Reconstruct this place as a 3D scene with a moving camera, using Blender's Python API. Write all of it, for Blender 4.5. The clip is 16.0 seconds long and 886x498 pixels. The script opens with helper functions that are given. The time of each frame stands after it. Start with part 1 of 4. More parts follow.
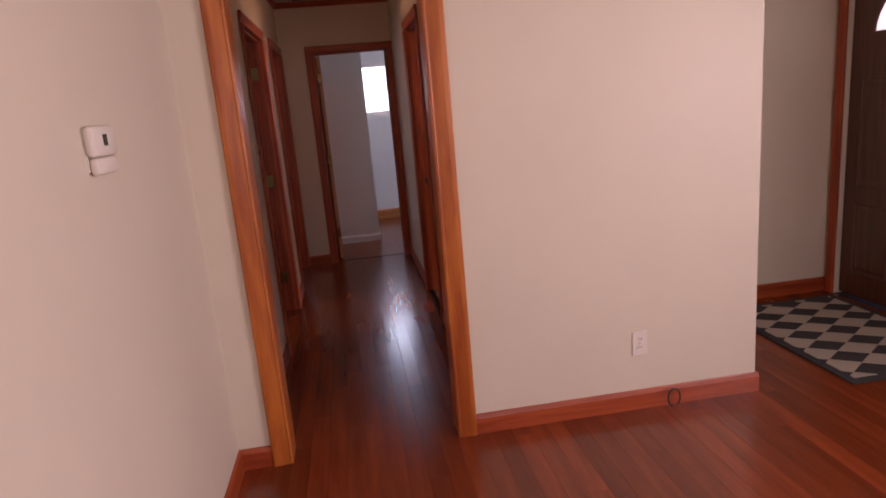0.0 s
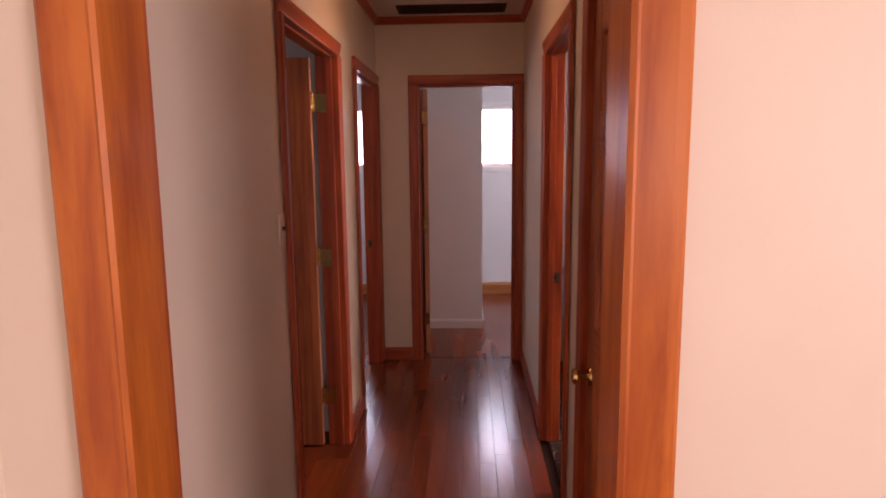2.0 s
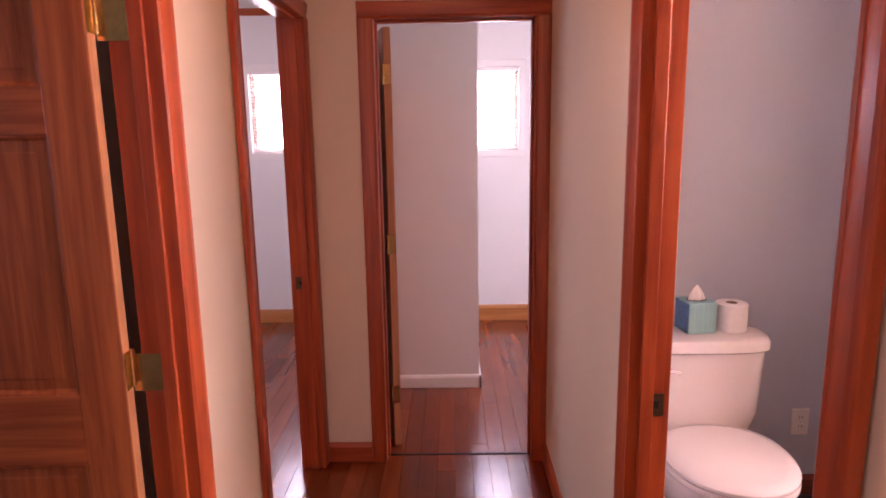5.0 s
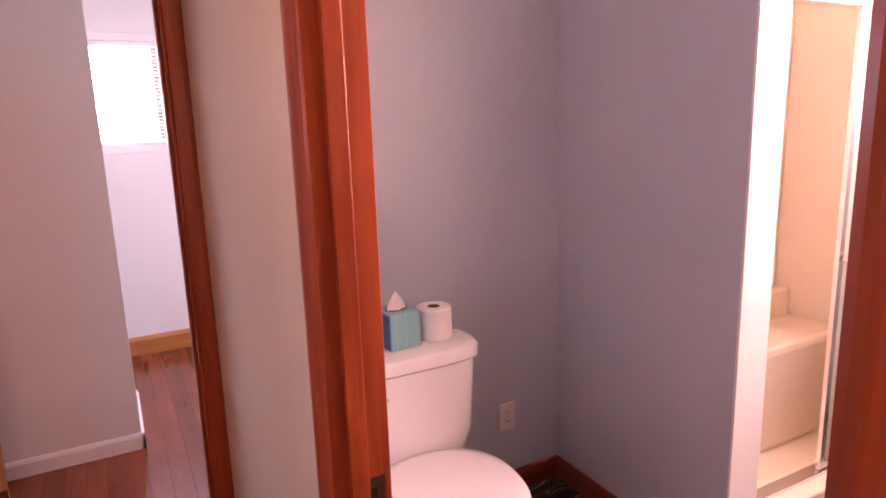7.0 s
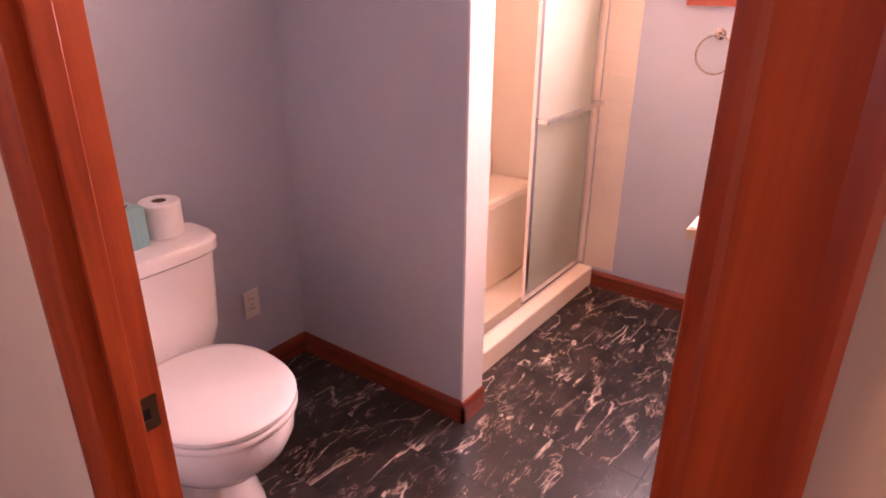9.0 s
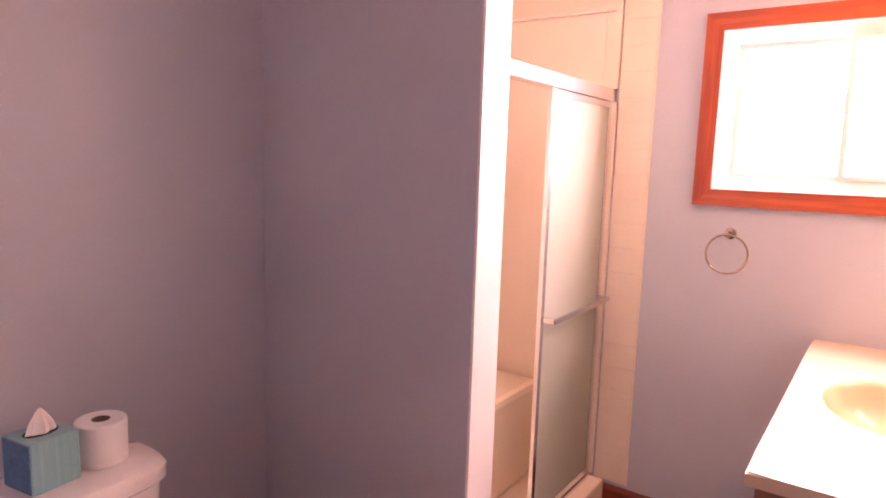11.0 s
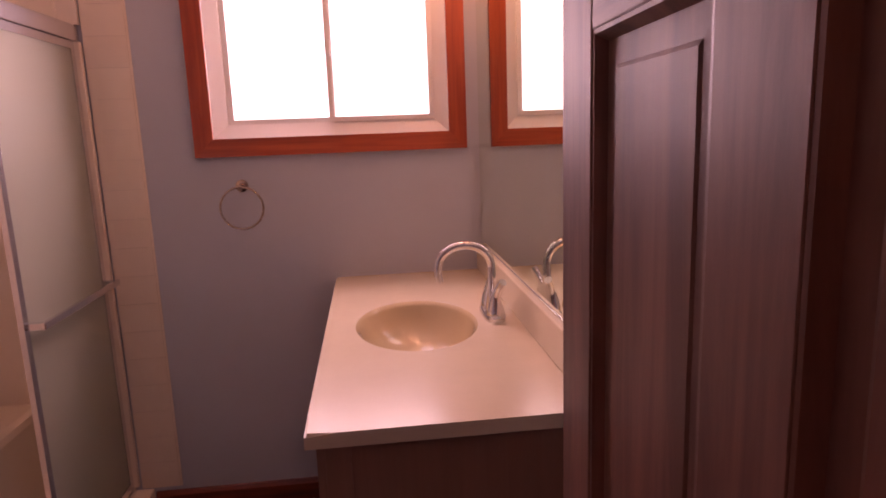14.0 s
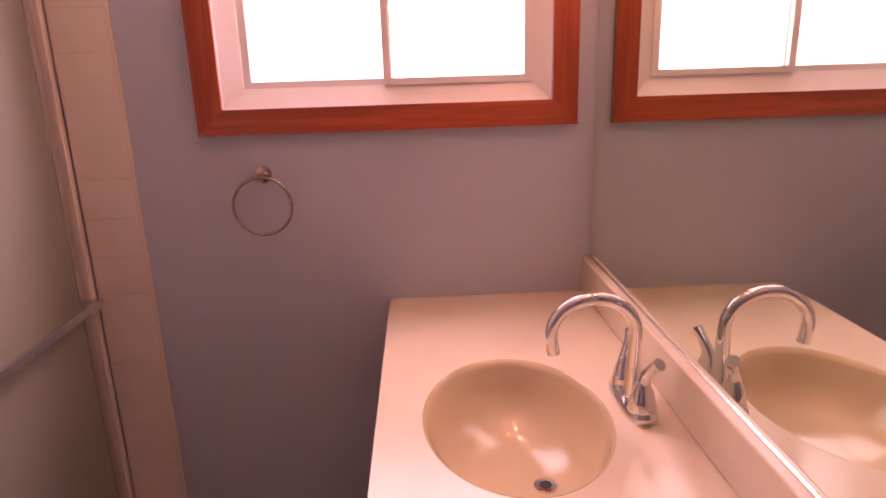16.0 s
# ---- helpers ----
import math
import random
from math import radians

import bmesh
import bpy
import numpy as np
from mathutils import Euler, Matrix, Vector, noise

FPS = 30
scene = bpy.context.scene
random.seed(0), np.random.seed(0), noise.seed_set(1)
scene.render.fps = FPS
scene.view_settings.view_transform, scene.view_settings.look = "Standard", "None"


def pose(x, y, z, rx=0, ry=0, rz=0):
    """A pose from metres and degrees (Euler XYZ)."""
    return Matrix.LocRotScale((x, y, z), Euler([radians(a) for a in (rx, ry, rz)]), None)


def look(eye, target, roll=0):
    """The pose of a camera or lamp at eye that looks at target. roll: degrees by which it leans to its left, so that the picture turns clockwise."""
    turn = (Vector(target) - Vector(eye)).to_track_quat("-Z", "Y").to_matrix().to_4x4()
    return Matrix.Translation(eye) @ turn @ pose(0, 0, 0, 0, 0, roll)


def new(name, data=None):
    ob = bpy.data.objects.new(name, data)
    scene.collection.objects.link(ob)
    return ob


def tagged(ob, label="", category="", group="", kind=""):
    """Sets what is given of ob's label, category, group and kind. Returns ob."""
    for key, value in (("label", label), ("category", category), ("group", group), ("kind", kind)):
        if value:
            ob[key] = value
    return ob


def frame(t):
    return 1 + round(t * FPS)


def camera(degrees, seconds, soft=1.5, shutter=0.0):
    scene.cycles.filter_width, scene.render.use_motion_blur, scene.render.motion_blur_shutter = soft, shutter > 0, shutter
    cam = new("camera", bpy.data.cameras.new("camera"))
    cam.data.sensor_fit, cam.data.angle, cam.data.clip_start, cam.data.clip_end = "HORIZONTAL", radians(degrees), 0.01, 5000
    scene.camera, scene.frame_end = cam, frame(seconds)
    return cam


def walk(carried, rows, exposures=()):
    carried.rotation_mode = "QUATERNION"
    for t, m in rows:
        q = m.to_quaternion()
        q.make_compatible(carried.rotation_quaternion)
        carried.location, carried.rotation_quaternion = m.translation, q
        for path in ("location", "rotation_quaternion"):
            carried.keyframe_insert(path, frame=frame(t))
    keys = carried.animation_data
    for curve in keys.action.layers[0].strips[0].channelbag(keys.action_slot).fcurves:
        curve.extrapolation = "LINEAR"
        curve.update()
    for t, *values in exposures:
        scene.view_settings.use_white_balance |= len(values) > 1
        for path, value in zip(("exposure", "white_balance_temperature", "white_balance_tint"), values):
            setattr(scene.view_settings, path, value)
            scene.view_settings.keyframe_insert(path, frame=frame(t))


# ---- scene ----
cam = camera(69.5, 16.0, 1.8)
PATH = [
    (0, (-0.066, 0.059, 1.498), (0.189, 1.991, 1.048), -5.0),
    (0.5, (0.006, 0.55, 1.516), (0.143, 2.512, 1.152), -1.4),
    (1, (0.03, 0.98, 1.53), (0.005, 2.954, 1.208), 0.3),
    (1.5, (0.04, 1.372, 1.544), (0.027, 3.349, 1.243), -1.5),
    (2, (0.057, 1.77, 1.543), (-0.023, 3.746, 1.249), -0.6),
    (2.5, (0.014, 2.105, 1.541), (-0.056, 4.081, 1.242), 0.1),
    (3, (0.015, 2.406, 1.549), (0.063, 4.379, 1.225), -1.2),
    (3.2, (-0.008, 2.525, 1.54), (0.039, 4.498, 1.216), -2.5),
    (5.3, (0.024, 3.724, 1.565), (-0.017, 5.687, 1.184), -0.8),
    (5.5, (0.016, 3.788, 1.568), (-0.039, 5.749, 1.179), -1.1),
    (6, (0.005, 3.979, 1.563), (0.205, 5.93, 1.174), -3.0),
    (6.5, (0.105, 4.127, 1.529), (0.625, 6.016, 1.128), -1.8),
    (7, (0.179, 4.147, 1.508), (1.083, 5.885, 1.105), -1.9),
    (7.5, (0.174, 4.198, 1.495), (1.427, 5.635, 0.89), -3.7),
    (8, (0.134, 4.203, 1.465), (1.554, 5.377, 0.687), -0.5),
    (8.2, (0.12, 4.206, 1.474), (1.561, 5.311, 0.638), -0.7),
    (10.3, (0.269, 4.348, 1.545), (1.839, 5.505, 1.105), 1.8),
    (10.5, (0.303, 4.379, 1.539), (1.868, 5.572, 1.182), 2.0),
    (11, (0.335, 4.431, 1.551), (1.957, 5.569, 1.277), 1.8),
    (11.5, (0.359, 4.499, 1.564), (2.136, 5.395, 1.368), -0.9),
    (12, (0.373, 4.513, 1.566), (2.255, 5.168, 1.394), -1.0),
    (12.5, (0.39, 4.481, 1.555), (2.341, 4.886, 1.378), -1.7),
    (13, (0.422, 4.454, 1.57), (2.404, 4.603, 1.349), -2.1),
    (13.5, (0.506, 4.451, 1.529), (2.482, 4.366, 1.237), -2.4),
    (14, (0.61, 4.478, 1.477), (2.564, 4.262, 1.11), -2.1),
    (14.5, (0.704, 4.502, 1.47), (2.601, 4.185, 0.923), -2.5),
    (15, (0.842, 4.517, 1.494), (2.706, 4.117, 0.889), -2.5),
    (15.5, (1.109, 4.481, 1.551), (3.006, 4.225, 0.971), -3.2),
    (16, (1.335, 4.527, 1.556), (3.26, 4.465, 1.017), -1.8),
]
# seconds, stops, white balance
EXPOSURES = [(0.0, -1.12, 6700, 41), (0.5, -0.9, 6800, 40), (1.0, -0.85, 6700, 38), (1.5, -0.65, 6800, 39), (2.0, -0.35, 7300, 46), (2.5, 0.15, 7700, 62), (3.0, 0.6, 7800, 65), (5.5, 0.5, 7600, 61), (6.5, 0.6, 7500, 62), (8.0, 0.45, 7800, 72), (10.5, 0.45, 7700, 66), (11.5, -0.35, 7800, 68), (12.0, -0.85, 7900, 72), (12.5, -1.35, 8000, 76), (13.5, -1.95, 7900, 79), (14.0, -1.85, 7900, 80), (14.5, -1.48, 7900, 82), (15.0, -1.32, 7900, 82), (15.5, -1.45, 7900, 82), (16.0, -1.55, 7900, 82)]
walk(cam, [(t, look(eye, target, roll)) for t, eye, target, roll in PATH], EXPOSURES)

# ---- world and lights ----
world = bpy.data.worlds.new("sky")
scene.world = world
world.use_nodes = True
wn = world.node_tree
sky = wn.nodes.new("ShaderNodeTexSky")
sky.sky_type, sky.sun_disc = "NISHITA", False
sky.sun_elevation, sky.sun_rotation = radians(50), radians(200)
wn.links.new(sky.outputs["Color"], wn.nodes["Background"].inputs["Color"])
wn.nodes["Background"].inputs["Strength"].default_value = 0.12
sun = new("sun", bpy.data.lights.new("sun", "SUN"))
sun.data.energy, sun.data.angle, sun.data.color = 2.5, radians(0.6), (1, 0.95, 0.88)
sun.matrix_world = look((0, 0, 0), (0.5, 0.35, -0.75))


def window_light(name, centre, target, w, h, radiance, colour=(1, 1, 1)):
    """An area lamp in an opening, seen window or not, that stands in for the daylight."""
    lamp = new(name, bpy.data.lights.new(name, "AREA"))
    lamp.data.shape, lamp.data.size, lamp.data.size_y = "RECTANGLE", w, h
    lamp.data.energy, lamp.data.color = radiance * math.pi * w * h, colour
    lamp.matrix_world = look(centre, target)


DAY = (1.0, 0.97, 0.95)
COOL = (0.70, 0.86, 1.0)
window_light("window_light_bath", (3.175, 4.603, 1.78), (0, 4.603, 1.78), 0.80, 0.52, 38, DAY)
# two openings out of view, added to light the living room
window_light("unseen_daylight_living_east", (3.175, 0.2, 1.5), (0, 0.2, 1.5), 1.7, 1.2, 24, DAY)
window_light("unseen_daylight_living_south", (1.2, -3.30, 1.5), (1.2, 0, 1.5), 2.2, 1.2, 6, DAY)
window_light("window_light_bedroom_end", (0.23, 8.86, 1.72), (0.23, 0, 1.72), 0.66, 0.64, 23, COOL)
# unseen east opening, added to brighten the end bedroom
window_light("added_light_bedroom_end_east", (3.175, 7.6, 1.6), (0, 7.6, 1.6), 0.8, 0.8, 26, COOL)
window_light("window_light_bedroom_left", (-1.19, 8.86, 1.70), (-1.19, 0, 1.70), 0.74, 0.64, 26, COOL)
# two unseen openings in the west wall, added as fill for the side bedrooms
window_light("added_light_bedroom_left_west", (-3.70, 7.0, 1.6), (0, 7.0, 1.6), 0.9, 0.9, 9, COOL)
window_light("added_light_bedroom_near", (-3.70, 4.0, 1.6), (0, 4.0, 1.6), 0.9, 0.9, 3, COOL)

# ---- materials ----


def mat(name, colour, rough=0.6, metal=0.0, vary=0.0, scale=(4, 4, 4), bump=0.0, bump_scale=60.0, coat=0.0, second=None, rnd=0.0, spec=0.5, island=False, ramp_at=(0.32, 0.68), twist=0.5):
    """Principled surface: a colour that drifts to a second one by stretched noise, with fine relief."""
    m = bpy.data.materials.new(name)
    m.use_nodes = True
    t, b = m.node_tree, m.node_tree.nodes["Principled BSDF"]
    b.inputs["Base Color"].default_value = (*colour, 1)
    b.inputs["Roughness"].default_value, b.inputs["Metallic"].default_value = rough, metal
    b.inputs["Coat Weight"].default_value, b.inputs["Coat Roughness"].default_value = coat, 0.2
    b.inputs["Specular IOR Level"].default_value = spec
    co = t.nodes.new("ShaderNodeTexCoord")
    if vary > 0 or second:
        mp = t.nodes.new("ShaderNodeMapping")
        mp.inputs["Scale"].default_value = scale
        t.links.new(co.outputs["Object"], mp.inputs["Vector"])
        n = t.nodes.new("ShaderNodeTexNoise")
        n.inputs["Scale"].default_value, n.inputs["Detail"].default_value, n.inputs["Roughness"].default_value = 1.0, 6.0, 0.62
        if second:
            n.inputs["Distortion"].default_value = twist
        vec = mp.outputs["Vector"]
        if rnd:
            oi = t.nodes.new("ShaderNodeNewGeometry" if island else "ShaderNodeObjectInfo")
            pick = oi.outputs["Random Per Island" if island else "Random"]
            ad = t.nodes.new("ShaderNodeVectorMath")
            ad.operation = "MULTIPLY_ADD"
            comb = t.nodes.new("ShaderNodeCombineXYZ")
            for k in range(3):
                t.links.new(pick, comb.inputs[k])
            ad.inputs[1].default_value = (37, 53, 71)
            t.links.new(comb.outputs[0], ad.inputs[0])
            t.links.new(vec, ad.inputs[2])
            vec = ad.outputs[0]
        t.links.new(vec, n.inputs["Vector"])
        ramp = t.nodes.new("ShaderNodeValToRGB")
        lo = second or tuple(max(0, c * (1 - vary)) for c in colour)
        ramp.color_ramp.elements[0].position, ramp.color_ramp.elements[1].position = ramp_at
        ramp.color_ramp.elements[0].color, ramp.color_ramp.elements[1].color = (*lo, 1), (*colour, 1)
        t.links.new(n.outputs["Fac"], ramp.inputs["Fac"])
        out = ramp.outputs["Color"]
        if rnd:
            hv = t.nodes.new("ShaderNodeHueSaturation")
            mr = t.nodes.new("ShaderNodeMapRange")
            mr.inputs["To Min"].default_value, mr.inputs["To Max"].default_value = 1 - rnd, 1 + rnd
            t.links.new(pick, mr.inputs["Value"])
            t.links.new(mr.outputs[0], hv.inputs["Value"])
            t.links.new(out, hv.inputs["Color"])
            out = hv.outputs["Color"]
        t.links.new(out, b.inputs["Base Color"])
    if bump > 0:
        n2 = t.nodes.new("ShaderNodeTexNoise")
        n2.inputs["Scale"].default_value, n2.inputs["Detail"].default_value = bump_scale, 4
        t.links.new(co.outputs["Object"], n2.inputs["Vector"])
        bp = t.nodes.new("ShaderNodeBump")
        bp.inputs["Strength"].default_value, bp.inputs["Distance"].default_value = bump, 0.004
        t.links.new(n2.outputs["Fac"], bp.inputs["Height"])
        t.links.new(bp.outputs["Normal"], b.inputs["Normal"])
    return m


def wood(name, light, dark, axis, rough=0.32, coat=0.25, rnd=0.0, ring=34.0, island=False, relief=0.025, ramp_at=(0.38, 0.62), twist=0.5):
    """Varnished softwood with its grain along one axis."""
    sc = [ring, ring, ring]
    sc[axis] = 1.6
    return mat(name, light, rough, 0, 0, sc, relief, 220, coat, dark, rnd, 0.5, island, ramp_at, twist)


WALL = mat("cream_wall_paint", (0.73, 0.655, 0.53), 0.5, vary=0.05, scale=(1.5, 1.5, 1.5), bump=0.05, bump_scale=150)
WHITE_WALL = mat("white_wall_paint", (0.74, 0.73, 0.71), 0.6, vary=0.04, scale=(1.5, 1.5, 1.5), bump=0.05, bump_scale=150)
BLUE = mat("blue_grey_wall_paint", (0.51, 0.53, 0.58), 0.42, vary=0.06, scale=(1.6, 1.6, 1.6), bump=0.06, bump_scale=120)
CEIL = mat("ceiling_paint", (0.72, 0.66, 0.58), 0.8, vary=0.05, scale=(2, 2, 2), bump=0.5, bump_scale=120)
LT, DK = (0.45, 0.088, 0.024), (0.28, 0.043, 0.012)
TRIM = [wood("varnished_pine_trim_" + a, LT, DK, i, 0.36, 0.12, 0.0, 30.0) for i, a in enumerate("xyz")]
# same pine as TRIM, its colour lightened for the living room's daylight
DAYLIT_TRIM = [wood("daylit_varnished_trim_" + a, (0.54, 0.155, 0.022), (0.34, 0.072, 0.011), i, 0.36, 0.12, 0.0, 15.0) for i, a in enumerate("xyz")]
DOOR = [wood("varnished_pine_door_" + a, (0.50, 0.150, 0.046), (0.29, 0.070, 0.021), i, 0.42, 0.08) for i, a in enumerate("xyz")]
BASEW = [wood("light_pine_baseboard_" + a, (0.50, 0.20, 0.06), (0.38, 0.13, 0.035), i) for i, a in enumerate("xyz")]
RED = [wood("red_stained_baseboard_" + a, (0.26, 0.045, 0.015), (0.14, 0.022, 0.009), i) for i, a in enumerate("xyz")]
# bathroom door's weak, cool backlight is put into a darker brown
DIM_DOOR = [wood("dimmed_pine_door_" + a, (0.25, 0.098, 0.068), (0.13, 0.045, 0.032), i, 0.5, 0.0, 0.0, 20.0) for i, a in enumerate("xyz")]
EDGE = wood("pale_bare_pine_edge", (0.62, 0.33, 0.17), (0.48, 0.22, 0.10), 2, 0.5, 0.0)
ENTRY = wood("dark_brown_door_stain", (0.12, 0.045, 0.022), (0.065, 0.024, 0.013), 2)
PLANK = wood("red_oak_floor_plank", (0.27, 0.053, 0.014), (0.13, 0.022, 0.006), 1, 0.21, 0.10, 0.24, 16.0, False, 0.0, (0.2, 0.8), 0.0)
PLANK_FIELD = wood("red_oak_floor_field", (0.27, 0.053, 0.014), (0.13, 0.022, 0.006), 1, 0.21, 0.10, 0.24, 16.0, True, 0.0, (0.2, 0.8), 0.0)
GAP = mat("floor_gap_dark", (0.03, 0.012, 0.008), 0.8)
SLAT = mat("tan_blind_slat", (0.34, 0.22, 0.15), 0.5, vary=0.1, scale=(3, 40, 40))
WHITE = mat("white_gloss_paint", (0.80, 0.78, 0.75), 0.35, vary=0.04, scale=(3, 3, 3))
VINYL = mat("white_vinyl", (0.82, 0.78, 0.74), 0.4, vary=0.03, scale=(5, 5, 5))
PORC = mat("white_porcelain", (0.84, 0.80, 0.79), 0.08, coat=0.6, vary=0.02, scale=(3, 3, 3))
COUNTER = mat("cultured_marble_top", (0.72, 0.60, 0.44), 0.2, coat=0.35, vary=0.05, scale=(9, 9, 9))
BASIN = mat("bone_basin", (0.60, 0.46, 0.28), 0.1, coat=0.5, vary=0.04, scale=(6, 6, 6))
CAB = mat("pale_wood_cabinet", (0.34, 0.175, 0.12), 0.5, 0, 0, (40, 40, 2), 0.05, 140, 0, (0.30, 0.15, 0.10))
CHROME = mat("polished_chrome", (0.86, 0.86, 0.88), 0.07, 1.0, vary=0.03, scale=(20, 20, 20))
ALU = mat("brushed_aluminium", (0.80, 0.79, 0.80), 0.24, 1.0, vary=0.06, scale=(3, 3, 60))
BRASS = mat("aged_brass", (0.72, 0.50, 0.20), 0.22, 1.0, vary=0.25, scale=(40, 40, 40))
BRONZE = mat("dark_bronze_plate", (0.16, 0.11, 0.07), 0.4, 0.8, vary=0.3, scale=(60, 60, 60))
NICKEL = mat("brushed_nickel", (0.50, 0.40, 0.33), 0.2, 1.0, vary=0.1, scale=(30, 30, 30))
SURROUND = mat("almond_fibreglass", (0.86, 0.74, 0.61), 0.28, coat=0.2, vary=0.04, scale=(3, 3, 3))
TILE = mat("almond_wall_tile", (0.86, 0.73, 0.59), 0.2, coat=0.3, vary=0.05, scale=(8, 8, 8), rnd=0.02)
GROUT = mat("tile_grout", (0.84, 0.71, 0.57), 0.85, vary=0.1, scale=(40, 40, 40))
# flat black that stands in for the shade inside holes and the vent
DARK = mat("hollow_shade_black", (0.015, 0.013, 0.012), 0.7)
PLATE = mat("ivory_plastic", (0.80, 0.74, 0.66), 0.35, vary=0.03, scale=(10, 10, 10))
BLACK = mat("black_rubber", (0.02, 0.02, 0.02), 0.5)
PAPER = mat("white_tissue_paper", (0.84, 0.82, 0.80), 0.95, vary=0.04, scale=(30, 30, 30), bump=0.5, bump_scale=220)
TEAL = mat("teal_printed_card", (0.16, 0.42, 0.46), 0.55, 0, 0, (90, 90, 3), 0, 60, 0, (0.26, 0.50, 0.52))
BLUECARD = mat("blue_printed_card", (0.09, 0.25, 0.46), 0.5, vary=0.45, scale=(45, 45, 45))
CARDBOARD = mat("brown_cardboard_core", (0.20, 0.13, 0.09), 0.9, vary=0.1, scale=(30, 30, 30))
LCD = mat("grey_green_display", (0.05, 0.06, 0.045), 0.2)
RED_BUTTON = mat("red_button", (0.5, 0.04, 0.03), 0.4)
RUG_DARK = mat("charcoal_rug_pile", (0.05, 0.048, 0.05), 0.95, vary=0.4, scale=(160, 160, 160), bump=0.9, bump_scale=400)
RUG_LIGHT = mat("cream_rug_pile", (0.50, 0.44, 0.36), 0.95, vary=0.25, scale=(160, 160, 160), bump=0.9, bump_scale=400)


def glass(name, rough, colour=(0.95, 0.98, 0.96), weight=1.0):
    m = bpy.data.materials.new(name)
    m.use_nodes = True
    b = m.node_tree.nodes["Principled BSDF"]
    b.inputs["Base Color"].default_value = (*colour, 1)
    b.inputs["Roughness"].default_value, b.inputs["Transmission Weight"].default_value, b.inputs["IOR"].default_value = rough, weight, 1.2
    return m


GLASS = glass("clear_glass", 0.0)
FROST = glass("obscure_shower_glass", 0.4, (0.66, 0.68, 0.60), 0.72)
MIRROR = mat("mirror_silver", (0.80, 0.85, 0.76), 0.02, 1.0)


def emission(name, colour, strength):
    m = bpy.data.materials.new(name)
    m.use_nodes = True
    b = m.node_tree.nodes["Principled BSDF"]
    b.inputs["Base Color"].default_value = (*colour, 1)
    b.inputs["Emission Color"].default_value, b.inputs["Emission Strength"].default_value = (*colour, 1), strength
    return m


DOME = emission("glowing_white_glass_dome", (1.0, 0.58, 0.29), 27.0)
BULB = emission("glowing_frosted_bulb", (1.0, 0.60, 0.31), 100.0)


def marble():
    """Near-black vinyl tile, clouded brown, with thin pale veins that break off at each tile's edge."""
    m = bpy.data.materials.new("black_marble_vinyl")
    m.use_nodes = True
    t, b = m.node_tree, m.node_tree.nodes["Principled BSDF"]
    co, oi = t.nodes.new("ShaderNodeTexCoord"), t.nodes.new("ShaderNodeObjectInfo")
    comb = t.nodes.new("ShaderNodeCombineXYZ")
    for k in range(3):
        t.links.new(oi.outputs["Random"], comb.inputs[k])
    ad = t.nodes.new("ShaderNodeVectorMath")
    ad.operation = "MULTIPLY_ADD"
    ad.inputs[1].default_value = (31, 17, 11)
    t.links.new(comb.outputs[0], ad.inputs[0])
    t.links.new(co.outputs["Object"], ad.inputs[2])
    mp = t.nodes.new("ShaderNodeMapping")
    mp.inputs["Rotation"].default_value, mp.inputs["Scale"].default_value = (0, 0, 0.9), (1.25, 4.0, 1)
    t.links.new(ad.outputs[0], mp.inputs["Vector"])
    cloud = t.nodes.new("ShaderNodeTexNoise")
    cloud.inputs["Scale"].default_value, cloud.inputs["Detail"].default_value = 7.0, 5
    t.links.new(ad.outputs[0], cloud.inputs["Vector"])
    base = t.nodes.new("ShaderNodeValToRGB")
    base.color_ramp.elements[0].position, base.color_ramp.elements[1].position = 0.38, 0.66
    base.color_ramp.elements[0].color, base.color_ramp.elements[1].color = (0.010, 0.009, 0.010, 1), (0.034, 0.025, 0.022, 1)
    t.links.new(cloud.outputs["Fac"], base.inputs["Fac"])
    mixes = base.outputs["Color"]
    for scale, seed, width, lo, hi, colour in ((1.1, 0, 0.009, 0.44, 0.56, (0.66, 0.54, 0.46)), (2.6, 5, 0.012, 0.44, 0.58, (0.40, 0.29, 0.23)), (4.6, 9, 0.014, 0.45, 0.62, (0.13, 0.09, 0.075))):
        n = t.nodes.new("ShaderNodeTexNoise")
        n.noise_dimensions = "4D"
        n.inputs["W"].default_value = seed
        n.inputs["Scale"].default_value, n.inputs["Detail"].default_value, n.inputs["Distortion"].default_value = scale, 6, 0.7
        n.inputs["Roughness"].default_value = 0.54
        t.links.new(mp.outputs["Vector"], n.inputs["Vector"])
        r = t.nodes.new("ShaderNodeValToRGB")
        e = r.color_ramp.elements
        e[0].position, e[0].color = 0.5 - width, (0, 0, 0, 1)
        e[1].position, e[1].color = 0.5 + width, (0, 0, 0, 1)
        mid = e.new(0.5)
        mid.color = (1, 1, 1, 1)
        t.links.new(n.outputs["Fac"], r.inputs["Fac"])
        patch = t.nodes.new("ShaderNodeTexNoise")
        patch.inputs["Scale"].default_value = 6.0 + seed
        t.links.new(ad.outputs[0], patch.inputs["Vector"])
        pr = t.nodes.new("ShaderNodeMapRange")
        pr.inputs["From Min"].default_value, pr.inputs["From Max"].default_value = lo, hi
        t.links.new(patch.outputs["Fac"], pr.inputs["Value"])
        mul = t.nodes.new("ShaderNodeMath")
        mul.operation = "MULTIPLY"
        t.links.new(r.outputs["Color"], mul.inputs[0])
        t.links.new(pr.outputs[0], mul.inputs[1])
        mx = t.nodes.new("ShaderNodeMix")
        mx.data_type = "RGBA"
        t.links.new(mul.outputs[0], mx.inputs["Factor"])
